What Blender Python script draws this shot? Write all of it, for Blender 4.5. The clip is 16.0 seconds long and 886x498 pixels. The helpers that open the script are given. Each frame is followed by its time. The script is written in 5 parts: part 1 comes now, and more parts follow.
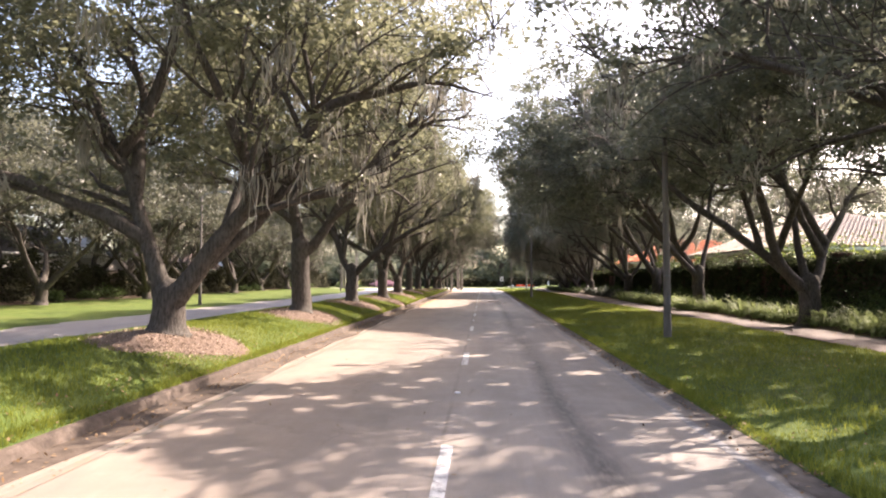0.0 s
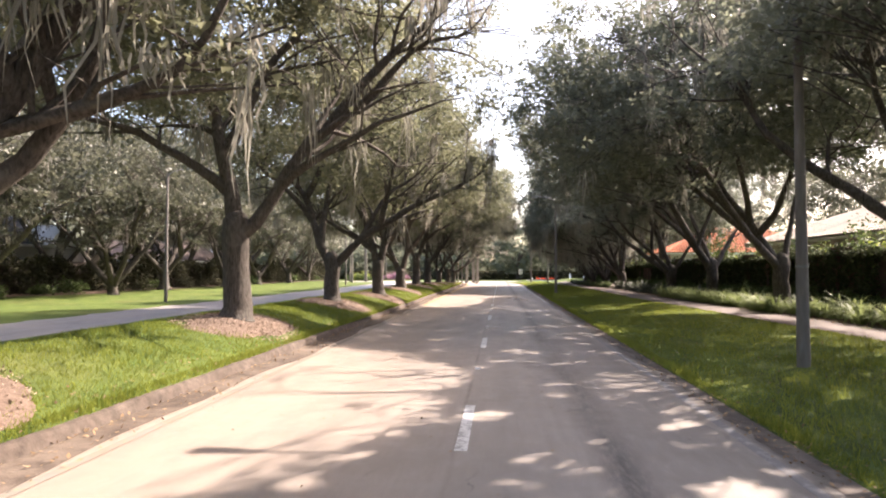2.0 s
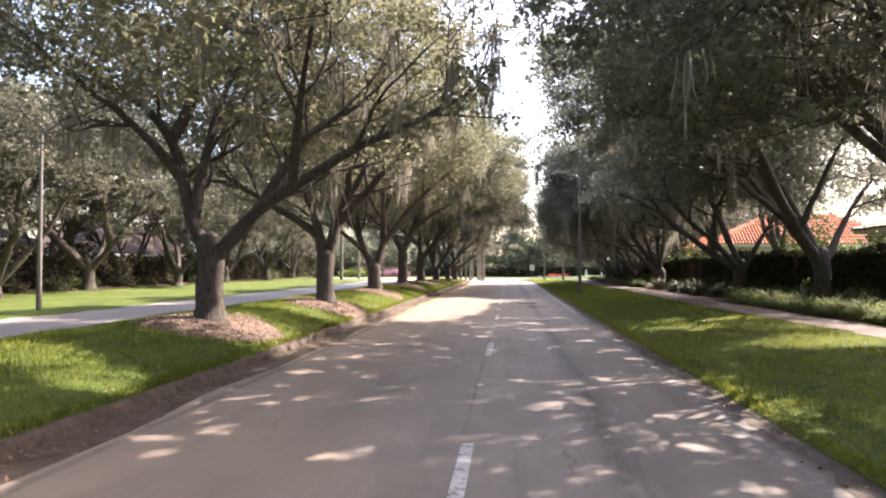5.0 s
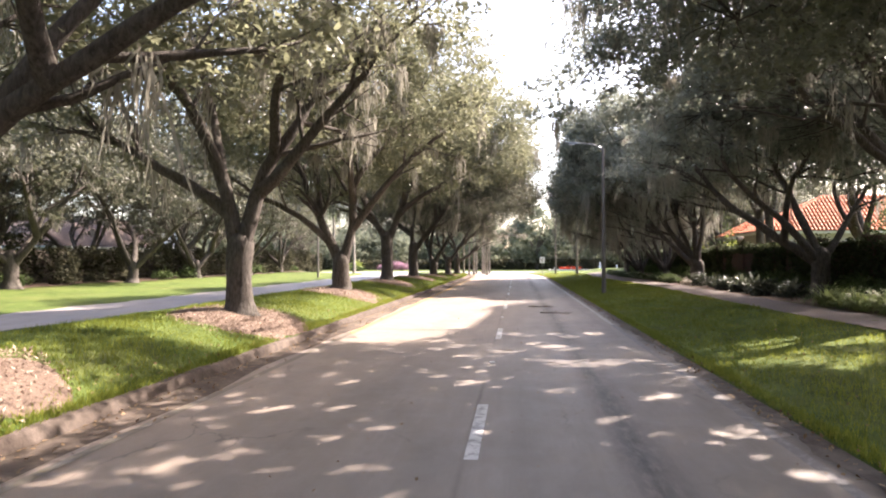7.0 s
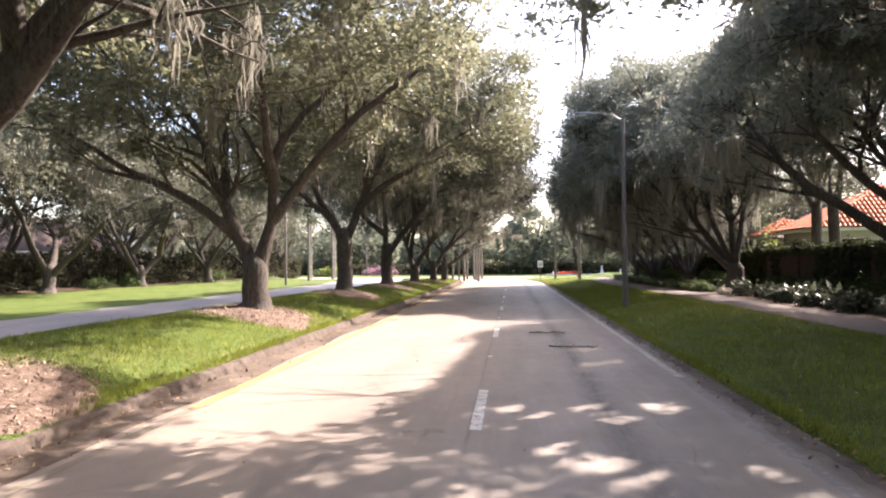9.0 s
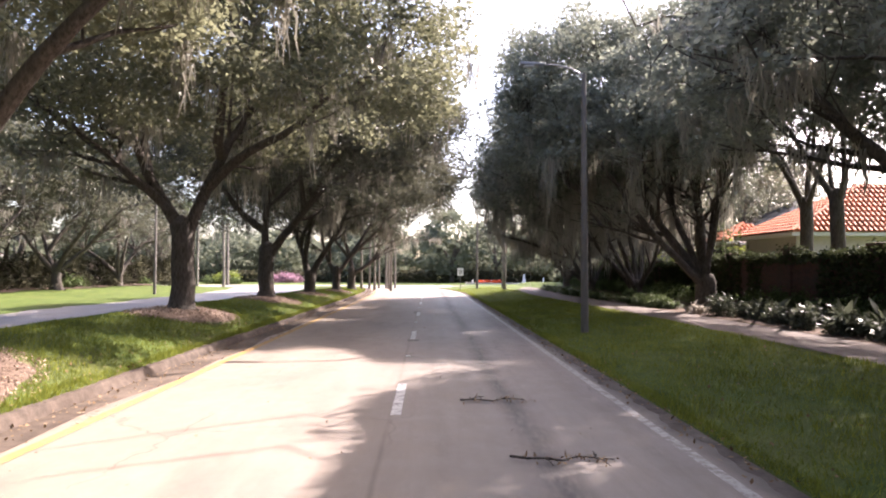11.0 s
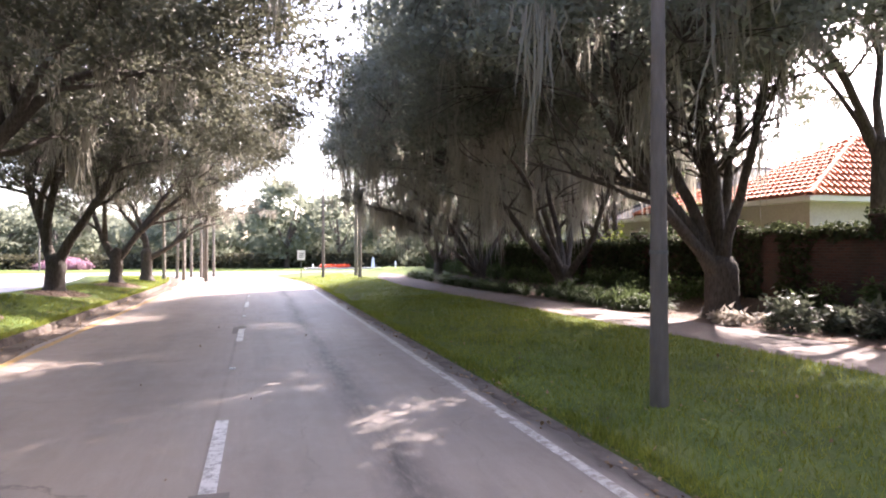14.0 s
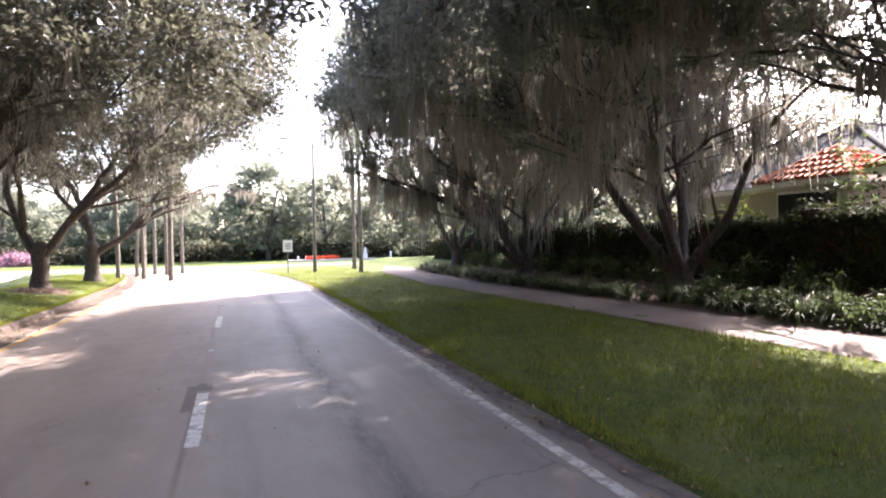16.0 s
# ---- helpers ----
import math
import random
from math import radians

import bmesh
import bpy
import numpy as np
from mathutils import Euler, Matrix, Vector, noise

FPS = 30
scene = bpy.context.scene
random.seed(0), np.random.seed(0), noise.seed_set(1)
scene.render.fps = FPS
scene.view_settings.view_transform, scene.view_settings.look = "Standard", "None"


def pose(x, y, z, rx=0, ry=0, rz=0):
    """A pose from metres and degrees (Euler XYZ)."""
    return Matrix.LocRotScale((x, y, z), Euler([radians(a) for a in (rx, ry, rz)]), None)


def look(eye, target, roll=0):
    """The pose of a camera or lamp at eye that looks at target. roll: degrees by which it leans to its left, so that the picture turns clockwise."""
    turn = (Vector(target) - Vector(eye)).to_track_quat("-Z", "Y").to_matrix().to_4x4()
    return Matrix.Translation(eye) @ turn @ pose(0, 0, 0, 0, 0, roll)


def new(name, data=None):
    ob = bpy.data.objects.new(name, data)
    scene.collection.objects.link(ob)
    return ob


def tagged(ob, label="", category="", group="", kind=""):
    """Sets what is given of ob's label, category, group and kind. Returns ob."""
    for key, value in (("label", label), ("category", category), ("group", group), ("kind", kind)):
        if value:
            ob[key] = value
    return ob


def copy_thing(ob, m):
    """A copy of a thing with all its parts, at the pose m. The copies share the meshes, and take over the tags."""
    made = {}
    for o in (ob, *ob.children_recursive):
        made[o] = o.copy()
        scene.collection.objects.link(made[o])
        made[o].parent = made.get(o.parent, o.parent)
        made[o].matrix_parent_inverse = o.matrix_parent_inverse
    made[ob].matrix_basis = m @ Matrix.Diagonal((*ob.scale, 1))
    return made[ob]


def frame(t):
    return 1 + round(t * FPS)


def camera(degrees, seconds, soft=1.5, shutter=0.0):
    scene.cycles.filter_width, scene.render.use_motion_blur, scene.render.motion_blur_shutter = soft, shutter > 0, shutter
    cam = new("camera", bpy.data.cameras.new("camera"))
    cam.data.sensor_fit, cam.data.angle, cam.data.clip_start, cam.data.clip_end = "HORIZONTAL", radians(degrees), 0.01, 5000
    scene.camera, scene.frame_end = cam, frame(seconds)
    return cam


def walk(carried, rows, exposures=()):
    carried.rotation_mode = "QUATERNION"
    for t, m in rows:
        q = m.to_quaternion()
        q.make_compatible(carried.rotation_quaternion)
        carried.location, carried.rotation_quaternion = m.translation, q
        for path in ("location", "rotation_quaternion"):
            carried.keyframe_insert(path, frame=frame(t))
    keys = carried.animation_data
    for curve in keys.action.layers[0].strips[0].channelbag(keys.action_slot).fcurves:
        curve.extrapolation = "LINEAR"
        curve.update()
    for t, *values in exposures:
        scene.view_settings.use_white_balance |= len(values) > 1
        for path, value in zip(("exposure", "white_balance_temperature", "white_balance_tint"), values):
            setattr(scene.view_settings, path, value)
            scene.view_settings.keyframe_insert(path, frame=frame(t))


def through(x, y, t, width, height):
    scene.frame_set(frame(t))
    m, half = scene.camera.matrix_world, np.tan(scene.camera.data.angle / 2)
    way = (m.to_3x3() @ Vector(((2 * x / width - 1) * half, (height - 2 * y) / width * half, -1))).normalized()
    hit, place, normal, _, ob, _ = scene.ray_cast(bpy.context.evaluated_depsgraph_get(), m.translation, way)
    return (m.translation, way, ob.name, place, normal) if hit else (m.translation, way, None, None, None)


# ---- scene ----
cam = camera(69.4, 16.0, soft=2.0)
PATH = [
    (0, (-0.014, -0.847, 2.085), (-0.137, 1.147, 2.175), 0.0),
    (0.5, (-0.014, 1.145, 2.083), (-0.154, 3.138, 2.173), 0.3),
    (1, (-0.012, 3.142, 2.081), (-0.166, 5.134, 2.167), 0.5),
    (1.5, (-0.007, 5.145, 2.078), (-0.173, 7.137, 2.154), 0.5),
    (2, (0.001, 7.156, 2.074), (-0.176, 9.147, 2.141), 0.0),
    (2.5, (0.006, 9.174, 2.072), (-0.173, 11.165, 2.129), -0.5),
    (3, (0.011, 11.201, 2.07), (-0.172, 13.192, 2.122), -0.2),
    (3.5, (0.016, 13.24, 2.07), (-0.178, 15.23, 2.119), -0.1),
    (4, (0.023, 15.292, 2.069), (-0.18, 17.281, 2.122), -0.1),
    (4.2, (0.024, 16.117, 2.069), (-0.179, 18.106, 2.124), -0.0),
    (6.5, (0.024, 25.652, 2.052), (-0.187, 27.641, 2.092), -0.1),
    (7, (0.02, 27.741, 2.051), (-0.208, 29.728, 2.082), -0.2),
    (7.5, (0.014, 29.847, 2.05), (-0.225, 31.833, 2.075), -0.3),
    (8, (0.009, 31.97, 2.05), (-0.231, 33.956, 2.074), -0.1),
    (8.2, (0.008, 32.826, 2.05), (-0.233, 34.811, 2.077), -0.1),
    (10.3, (0.006, 41.872, 2.045), (-0.075, 43.869, 2.106), -0.3),
    (10.5, (0.004, 42.738, 2.045), (-0.05, 44.736, 2.107), 0.0),
    (11, (-0.004, 44.913, 2.045), (0.042, 46.912, 2.111), 0.2),
    (11.5, (-0.016, 47.098, 2.046), (0.123, 49.092, 2.111), 0.2),
    (12, (-0.03, 49.288, 2.049), (0.204, 51.274, 2.115), 0.4),
    (12.5, (-0.04, 51.482, 2.051), (0.292, 53.453, 2.116), 0.6),
    (13, (-0.045, 53.675, 2.053), (0.372, 55.63, 2.095), 0.4),
    (13.5, (-0.044, 55.863, 2.057), (0.442, 57.803, 2.083), 0.3),
    (14, (-0.038, 58.047, 2.06), (0.518, 59.968, 2.071), -0.1),
    (14.5, (-0.028, 60.226, 2.062), (0.56, 62.138, 2.059), 0.0),
    (15, (-0.014, 62.404, 2.063), (0.602, 64.307, 2.044), -0.5),
    (15.5, (0.001, 64.581, 2.063), (0.622, 66.482, 2.037), -0.7),
    (16, (0.017, 66.758, 2.063), (0.633, 68.661, 2.036), -1.0),
]
EXPOSURES = [(0.0, 1.86, 7250, 22), (2.0, 1.86, 7100, 20), (4.0, 1.9, 7000, 21), (6.5, 2.2, 6950, 20), (8.0, 2.16, 6900, 21), (10.5, 1.92, 6750, 23), (12.0, 2.25, 6650, 26), (13.0, 2.5, 6600, 27), (14.0, 2.75, 6550, 26), (16.0, 2.6, 6500, 25)]
walk(cam, [(t, look(eye, target, roll)) for t, eye, target, roll in PATH], EXPOSURES)

# ---- world and sun ----
SUN_AZ, SUN_EL = 50.4, 42.3      # degrees: from +y towards +x, and above the horizon
world = bpy.data.worlds.new("sky")
scene.world = world
world.use_nodes = True
wn = world.node_tree
sky = wn.nodes.new("ShaderNodeTexSky")
sky.sky_type, sky.sun_disc = "NISHITA", False
sky.sun_elevation, sky.sun_rotation = radians(SUN_EL), radians(SUN_AZ)
sky.air_density, sky.dust_density, sky.ozone_density = 1.0, 3.0, 1.0
wn.nodes["Background"].inputs["Strength"].default_value = 0.155
wn.links.new(sky.outputs["Color"], wn.nodes["Background"].inputs["Color"])
sun_data = bpy.data.lights.new("sun", "SUN")
sun_data.energy, sun_data.angle, sun_data.color = 5.0, radians(0.53), (1.0, 0.94, 0.86)
sun = new("sun", sun_data)
sun.matrix_world = look((0, 0, 60), (-math.sin(radians(SUN_AZ)) * math.cos(radians(SUN_EL)) * 60,
                                     -math.cos(radians(SUN_AZ)) * math.cos(radians(SUN_EL)) * 60,
                                     60 - math.sin(radians(SUN_EL)) * 60))


# ---- materials ----
class Nodes:
    """A short way to write a node material."""

    def __init__(self, name):
        self.mat = bpy.data.materials.new(name)
        self.mat.use_nodes = True
        self.tree = self.mat.node_tree
        self.bsdf = self.tree.nodes["Principled BSDF"]
        self.out = self.tree.nodes["Material Output"]

    def add(self, kind, ins=None, **settings):
        n = self.tree.nodes.new(kind)
        if "data_type" in settings:
            n.data_type = settings["data_type"]
        if "blend_type" in settings:
            n.blend_type = settings["blend_type"]
        if "operation" in settings:
            n.operation = settings["operation"]
        if "feature" in settings:
            n.feature = settings["feature"]
        if "vector_type" in settings:
            n.vector_type = settings["vector_type"]
        for k, v in (ins or {}).items():
            self.put(n.inputs[k], v)
        return n

    def put(self, socket, v):
        if isinstance(v, bpy.types.NodeSocket):
            self.tree.links.new(v, socket)
        else:
            socket.default_value = v

    def coords(self, scale=(1, 1, 1)):
        return self.add("ShaderNodeMapping", {"Vector": self.add("ShaderNodeTexCoord").outputs["Object"], "Scale": scale}).outputs[0]

    def place(self, scale=(1, 1, 1)):
        return self.add("ShaderNodeMapping", {"Vector": self.add("ShaderNodeNewGeometry").outputs["Position"], "Scale": scale}).outputs[0]

    def noise(self, vec, scale, detail=4, rough=0.6, out="Fac"):
        return self.add("ShaderNodeTexNoise", {"Vector": vec, "Scale": scale, "Detail": detail, "Roughness": rough}).outputs[out]

    def ramp(self, fac, *stops):
        r = self.add("ShaderNodeValToRGB", {"Fac": fac})
        e = r.color_ramp.elements
        while len(e) < len(stops):
            e.new(0.5)
        for el, (p, c) in zip(e, stops):
            el.position, el.color = p, (*c, 1) if len(c) == 3 else c
        return r.outputs["Color"]

    def mix(self, fac, a, b, mode="MIX"):
        m = self.add("ShaderNodeMix", data_type="RGBA", blend_type=mode)
        self.put(m.inputs[0], fac)
        for i, v in ((6, a), (7, b)):
            self.put(m.inputs[i], v if isinstance(v, bpy.types.NodeSocket) else (*v, 1))
        return m.outputs[2]

    def value(self, op, a, b=0.0):
        m = self.add("ShaderNodeMath", operation=op)
        self.put(m.inputs[0], a)
        self.put(m.inputs[1], b)
        return m.outputs[0]

    def finish(self, colour, rough=0.8, bump=None, depth=0.01, strength=0.6, metal=0.0, spec=0.5):
        self.put(self.bsdf.inputs["Base Color"], colour if isinstance(colour, bpy.types.NodeSocket) else (*colour, 1))
        self.put(self.bsdf.inputs["Roughness"], rough)
        self.bsdf.inputs["Metallic"].default_value = metal
        self.bsdf.inputs["Specular IOR Level"].default_value = spec
        if bump is not None:
            b = self.add("ShaderNodeBump", {"Height": bump, "Distance": depth, "Strength": strength})
            self.put(self.bsdf.inputs["Normal"], b.outputs[0])
        return self.mat


def grass_ground():
    n = Nodes("grass_ground")
    p = n.place()
    big, mid, fine = n.noise(p, 0.22, 5), n.noise(p, 1.7, 5), n.noise(p, 26, 4, 0.7)
    c = n.ramp(fine, (0.25, (0.039, 0.063, 0.015)), (0.55, (0.074, 0.113, 0.024)), (0.8, (0.129, 0.169, 0.040)))
    c = n.mix(n.ramp(mid, (0.4, (0, 0, 0)), (0.68, (0.8, 0.8, 0.8))), c, (0.121, 0.149, 0.038))
    # random dark patches: tree shade painted into the lawn colour
    c = n.mix(n.ramp(n.noise(n.place((1, 0.35, 1)), 0.8, 6, 0.7), (0.5, (0, 0, 0)), (0.68, (0.75,) * 3)), c, (0.036, 0.056, 0.014))
    c = n.mix(n.ramp(big, (0.52, (0, 0, 0)), (0.72, (0.65, 0.65, 0.65))), c, (0.125, 0.125, 0.042))
    return n.finish(c, 0.9, fine, 0.04, 0.9, spec=0.15)


def blade_mat(name, lo, hi, tip, through=0.35, rough=0.5, wide=0.6, spec=0.4):
    """Thin leaves and blades: each its own shade, with light let through."""
    n = Nodes(name)
    r = n.add("ShaderNodeNewGeometry").outputs["Random Per Island"]
    c = n.ramp(r, (0.0, lo), (0.6, hi), (1.0, tip))
    big = n.noise(n.place(), wide, 3)
    c = n.mix(n.ramp(big, (0.35, (0, 0, 0)), (0.7, (0.75, 0.75, 0.75))), c, tuple(0.5 * (a + b) for a, b in zip(hi, tip)))
    n.finish(c, rough, spec=spec)
    t = n.add("ShaderNodeBsdfTranslucent", {"Color": n.mix(0.5, c, tuple(min(1, v * 1.6) for v in tip))})
    m = n.add("ShaderNodeMixShader", {0: through, 1: n.bsdf.outputs[0], 2: t.outputs[0]})
    n.tree.links.new(m.outputs[0], n.out.inputs["Surface"])
    return n.mat


def bark_mat(name="bark", dark=(0.034, 0.028, 0.024), pale=(0.122, 0.105, 0.090)):
    n = Nodes(name)
    p = n.coords((1, 1, 0.22))
    ridges = n.noise(p, 22, 6, 0.65)
    lichen = n.noise(n.coords(), 2.3, 5, 0.7)
    c = n.ramp(ridges, (0.3, dark), (0.62, pale))
    c = n.mix(n.ramp(lichen, (0.52, (0, 0, 0)), (0.7, (0.5, 0.5, 0.5))), c, (0.16, 0.152, 0.13))
    return n.finish(c, 0.92, ridges, 0.05, 1.0, spec=0.2)


def asphalt(name, base, dirt):
    n = Nodes(name)
    p = n.place()
    grit = n.noise(p, 70, 4, 0.85)
    big = n.noise(n.place((1, 0.25, 1)), 0.5, 5)
    patch = n.noise(p, 1.9, 6, 0.7)
    c = n.ramp(grit, (0.3, tuple(v * 0.66 for v in base)), (0.7, tuple(v * 1.28 for v in base)))
    streak = n.noise(n.place((6.0, 0.22, 1)), 1.0, 6, 0.7)
    c = n.mix(n.ramp(streak, (0.46, (0, 0, 0)), (0.72, (0.55,) * 3)), c, tuple(v * 0.7 for v in base))
    c = n.mix(n.ramp(n.noise(n.place((2.5, 0.5, 1)), 4.0, 6, 0.75), (0.5, (0, 0, 0)), (0.72, (0.4,) * 3)), c, (base[0] * 1.3, base[1] * 1.24, base[2] * 1.18))
    c = n.mix(n.ramp(big, (0.4, (0, 0, 0)), (0.68, (0.6, 0.6, 0.6))), c, tuple(v * 0.72 for v in base))
    c = n.mix(n.ramp(patch, (0.54, (0, 0, 0)), (0.75, (0.5, 0.5, 0.5))), c, dirt)
    # wheel tracks and the oil line of the right-hand lane
    sep = n.add("ShaderNodeSeparateXYZ", {0: p})
    wob = n.value("ADD", sep.outputs[0], n.value("MULTIPLY", n.noise(n.place((0.4, 0.1, 1)), 1.0, 4), 0.7))
    for centre, width, depth in ((1.28, 0.36, 1.0), (2.6, 0.25, 0.25), (0.1, 0.25, 0.18), (-2.3, 0.5, 0.2)):
        d = n.value("ABSOLUTE", n.value("SUBTRACT", wob, centre + 0.35))
        m = n.ramp(n.value("DIVIDE", d, width), (0.0, (depth,) * 3), (1.0, (0, 0, 0)))
        m = n.mix(1.0, m, n.ramp(n.noise(n.place((1.5, 0.12, 1)), 1.2, 5), (0.28, (0.2,) * 3), (0.5, (1, 1, 1))), "MULTIPLY")
        m = n.mix(1.0, m, n.ramp(n.noise(n.place((5.0, 1.2, 1)), 2.4, 7, 0.75), (0.34, (0.3,) * 3), (0.54, (1, 1, 1))), "MULTIPLY")
        c = n.mix(m, c, tuple(v * 0.24 for v in base))
    # the paving joint between the lanes, broken and filled with tar in places
    d = n.value("ABSOLUTE", n.value("ADD", n.value("ADD", sep.outputs[0], 0.50), n.value("MULTIPLY", n.noise(n.place((0.2, 1.2, 1)), 1.0, 4), 0.06)))
    m = n.ramp(n.value("DIVIDE", d, 0.05), (0.0, (0.8,) * 3), (1.0, (0, 0, 0)))
    m = n.mix(1.0, m, n.ramp(n.noise(n.place((0.3, 0.35, 1)), 0.6, 4), (0.38, (0.1,) * 3), (0.6, (1, 1, 1))), "MULTIPLY")
    c = n.mix(m, c, tuple(v * 0.35 for v in base))
    warm = n.ramp(n.value("MULTIPLY", sep.outputs[0], -0.25), (0.0, (0, 0, 0)), (1.0, (0.55,) * 3))
    c = n.mix(warm, c, (base[0] * 1.16, base[1] * 1.04, base[2] * 0.93))
    # dirt and moss creeping in from the broken edge
    d = n.value("ADD", sep.outputs[0], n.value("MULTIPLY", n.noise(n.place((1, 0.5, 1)), 2.2, 6, 0.7), 0.55))
    c = n.mix(n.ramp(n.value("SUBTRACT", d, 2.95), (0.26, (0, 0, 0)), (0.5, (0.92,) * 3)), c, (0.07, 0.057, 0.047))
    # older, darker patches of wear
    c = n.mix(n.ramp(n.noise(n.place((0.8, 0.3, 1)), 0.9, 6, 0.65), (0.47, (0, 0, 0)), (0.68, (0.7,) * 3)), c, tuple(v * 0.62 for v in base))
    # hairline cracks
    cell = n.add("ShaderNodeTexVoronoi", {"Vector": n.add("ShaderNodeMix", {0: 0.35, 4: n.place((1, 0.55, 1)), 5: n.noise(p, 1.6, 4, 0.6, "Color")}, data_type="VECTOR").outputs[1], "Scale": 0.55}, feature="DISTANCE_TO_EDGE")
    crack = n.ramp(cell.outputs["Distance"], (0.0, (1, 1, 1)), (0.007, (0, 0, 0)))
    crack = n.mix(1.0, crack, n.ramp(n.noise(p, 0.35, 3), (0.5, (0, 0, 0)), (0.6, (0.5, 0.5, 0.5))), "MULTIPLY")
    c = n.mix(crack, c, (0.035, 0.032, 0.03))
    return n.finish(c, n.ramp(patch, (0.3, (0.5,) * 3), (0.7, (0.68,) * 3)), grit, 0.004, 0.5, spec=0.5)


def paint(name, colour, under, worn=0.5):
    n = Nodes(name)
    p = n.place()
    w = n.ramp(n.noise(p, 7, 6, 0.75), (worn - 0.06, (1, 1, 1)), (worn + 0.1, (0, 0, 0)))
    c = n.mix(w, colour, under)
    c = n.mix(n.ramp(n.noise(p, 1.1, 4), (0.4, (0, 0, 0)), (0.75, (0.5, 0.5, 0.5))), c, tuple(0.6 * v for v in colour))
    return n.finish(c, 0.75, n.noise(p, 80, 2), 0.003)


def rough_mat(name, a, b, scale=6.0, rough=0.85, depth=0.01, stain=None, spec=0.3, metal=0.0, along=(1, 1, 1)):
    n = Nodes(name)
    p = n.place(along)
    f = n.noise(p, scale, 6, 0.65)
    c = n.ramp(f, (0.3, a), (0.7, b))
    if stain:
        c = n.mix(n.ramp(n.noise(p, scale * 0.12, 5, 0.7), (0.45, (0, 0, 0)), (0.7, (0.8, 0.8, 0.8))), c, stain)
    return n.finish(c, rough, n.noise(p, scale * 5, 4), depth, spec=spec, metal=metal)


def island_mat(name, lo, hi, rough=0.9):
    n = Nodes(name)
    r = n.add("ShaderNodeNewGeometry").outputs["Random Per Island"]
    return n.finish(n.ramp(r, (0.0, lo), (1.0, hi)), rough, spec=0.2)


def brick_mat():
    n = Nodes("brick")
    t = n.add("ShaderNodeTexCoord").outputs["Object"]
    turn = n.add("ShaderNodeMapping", {"Vector": t, "Rotation": (radians(90), 0, radians(90))}, vector_type="TEXTURE").outputs[0]
    b = n.add("ShaderNodeTexBrick", {"Vector": turn, "Color1": (0.105, 0.044, 0.032, 1), "Color2": (0.065, 0.03, 0.023, 1), "Mortar": (0.085, 0.07, 0.058, 1), "Scale": 1.0,
                                     "Mortar Size": 0.008, "Brick Width": 0.21, "Row Height": 0.075})
    c = n.mix(n.ramp(n.noise(t, 1.5, 5), (0.45, (0, 0, 0)), (0.7, (0.7, 0.7, 0.7))), b.outputs["Color"], (0.06, 0.05, 0.04))
    return n.finish(c, 0.9, n.value("SUBTRACT", 1.0, b.outputs["Fac"]), 0.01)


GRASS = grass_ground()
BLADE = blade_mat("grass_blade", (0.050, 0.088, 0.015), (0.104, 0.148, 0.024), (0.24, 0.255, 0.048), 0.44, 0.8, 0.5, 0.15)
OAK = blade_mat("oak_leaf", (0.070, 0.076, 0.046), (0.116, 0.122, 0.075), (0.20, 0.203, 0.125), 0.52, 0.42, 0.35)
# OAK's leaf darkened and greyed: cloud and canopy shade painted into the colour
OAK_SHADED = blade_mat("oak_leaf_shaded", (0.05, 0.053, 0.038), (0.08, 0.083, 0.058), (0.132, 0.134, 0.092), 0.38, 0.5, 0.3)
OAK_DEEP = blade_mat("oak_leaf_deep", (0.076, 0.083, 0.06), (0.118, 0.128, 0.09), (0.19, 0.2, 0.138), 0.46, 0.45, 0.35)
# OAK_DEEP's leaf lifted and greyed: haze painted into the colour
OAK_HAZY = blade_mat("oak_leaf_hazy", (0.09, 0.1, 0.08), (0.142, 0.156, 0.122), (0.22, 0.236, 0.182), 0.5, 0.45, 0.35)
# leaf colour paled and greyed to paint distance haze on the far wood
HAZED_LEAF = blade_mat("hazed_leaf", (0.105, 0.118, 0.085), (0.135, 0.15, 0.108), (0.175, 0.19, 0.14), 0.45, 0.95, 0.1, 0.0)
HEDGE_LEAF = blade_mat("hedge_leaf", (0.032, 0.034, 0.022), (0.052, 0.052, 0.032), (0.092, 0.089, 0.052), 0.22, 0.8, 0.5, 0.15)
MOSS = blade_mat("hanging_moss", (0.17, 0.162, 0.136), (0.24, 0.228, 0.19), (0.33, 0.312, 0.26), 0.35, 0.95, 0.8)
IVY = blade_mat("creeper_leaf", (0.03, 0.037, 0.022), (0.048, 0.058, 0.03), (0.078, 0.094, 0.044), 0.15, 0.85, 0.7, 0.1)
SHRUB = blade_mat("shrub_leaf", (0.030, 0.05, 0.018), (0.06, 0.09, 0.03), (0.12, 0.16, 0.06), 0.3, 0.6, 0.6, 0.2)
STRAP = blade_mat("strap_leaf", (0.06, 0.095, 0.028), (0.12, 0.17, 0.05), (0.25, 0.29, 0.115), 0.42, 0.55, 0.6, 0.25)
# STRAP's leaf darkened: shade painted into the colour for the later bed
STRAP_SHADED = blade_mat("strap_leaf_shaded", (0.028, 0.046, 0.018), (0.052, 0.08, 0.03), (0.105, 0.135, 0.055), 0.3, 0.6, 0.6, 0.2)
BROAD = blade_mat("broad_leaf", (0.032, 0.042, 0.026), (0.058, 0.072, 0.044), (0.13, 0.142, 0.1), 0.2, 0.45, 0.8)
PALE = blade_mat("dry_frond", (0.22, 0.19, 0.15), (0.36, 0.32, 0.27), (0.5, 0.46, 0.4), 0.2, 0.8, 0.8)
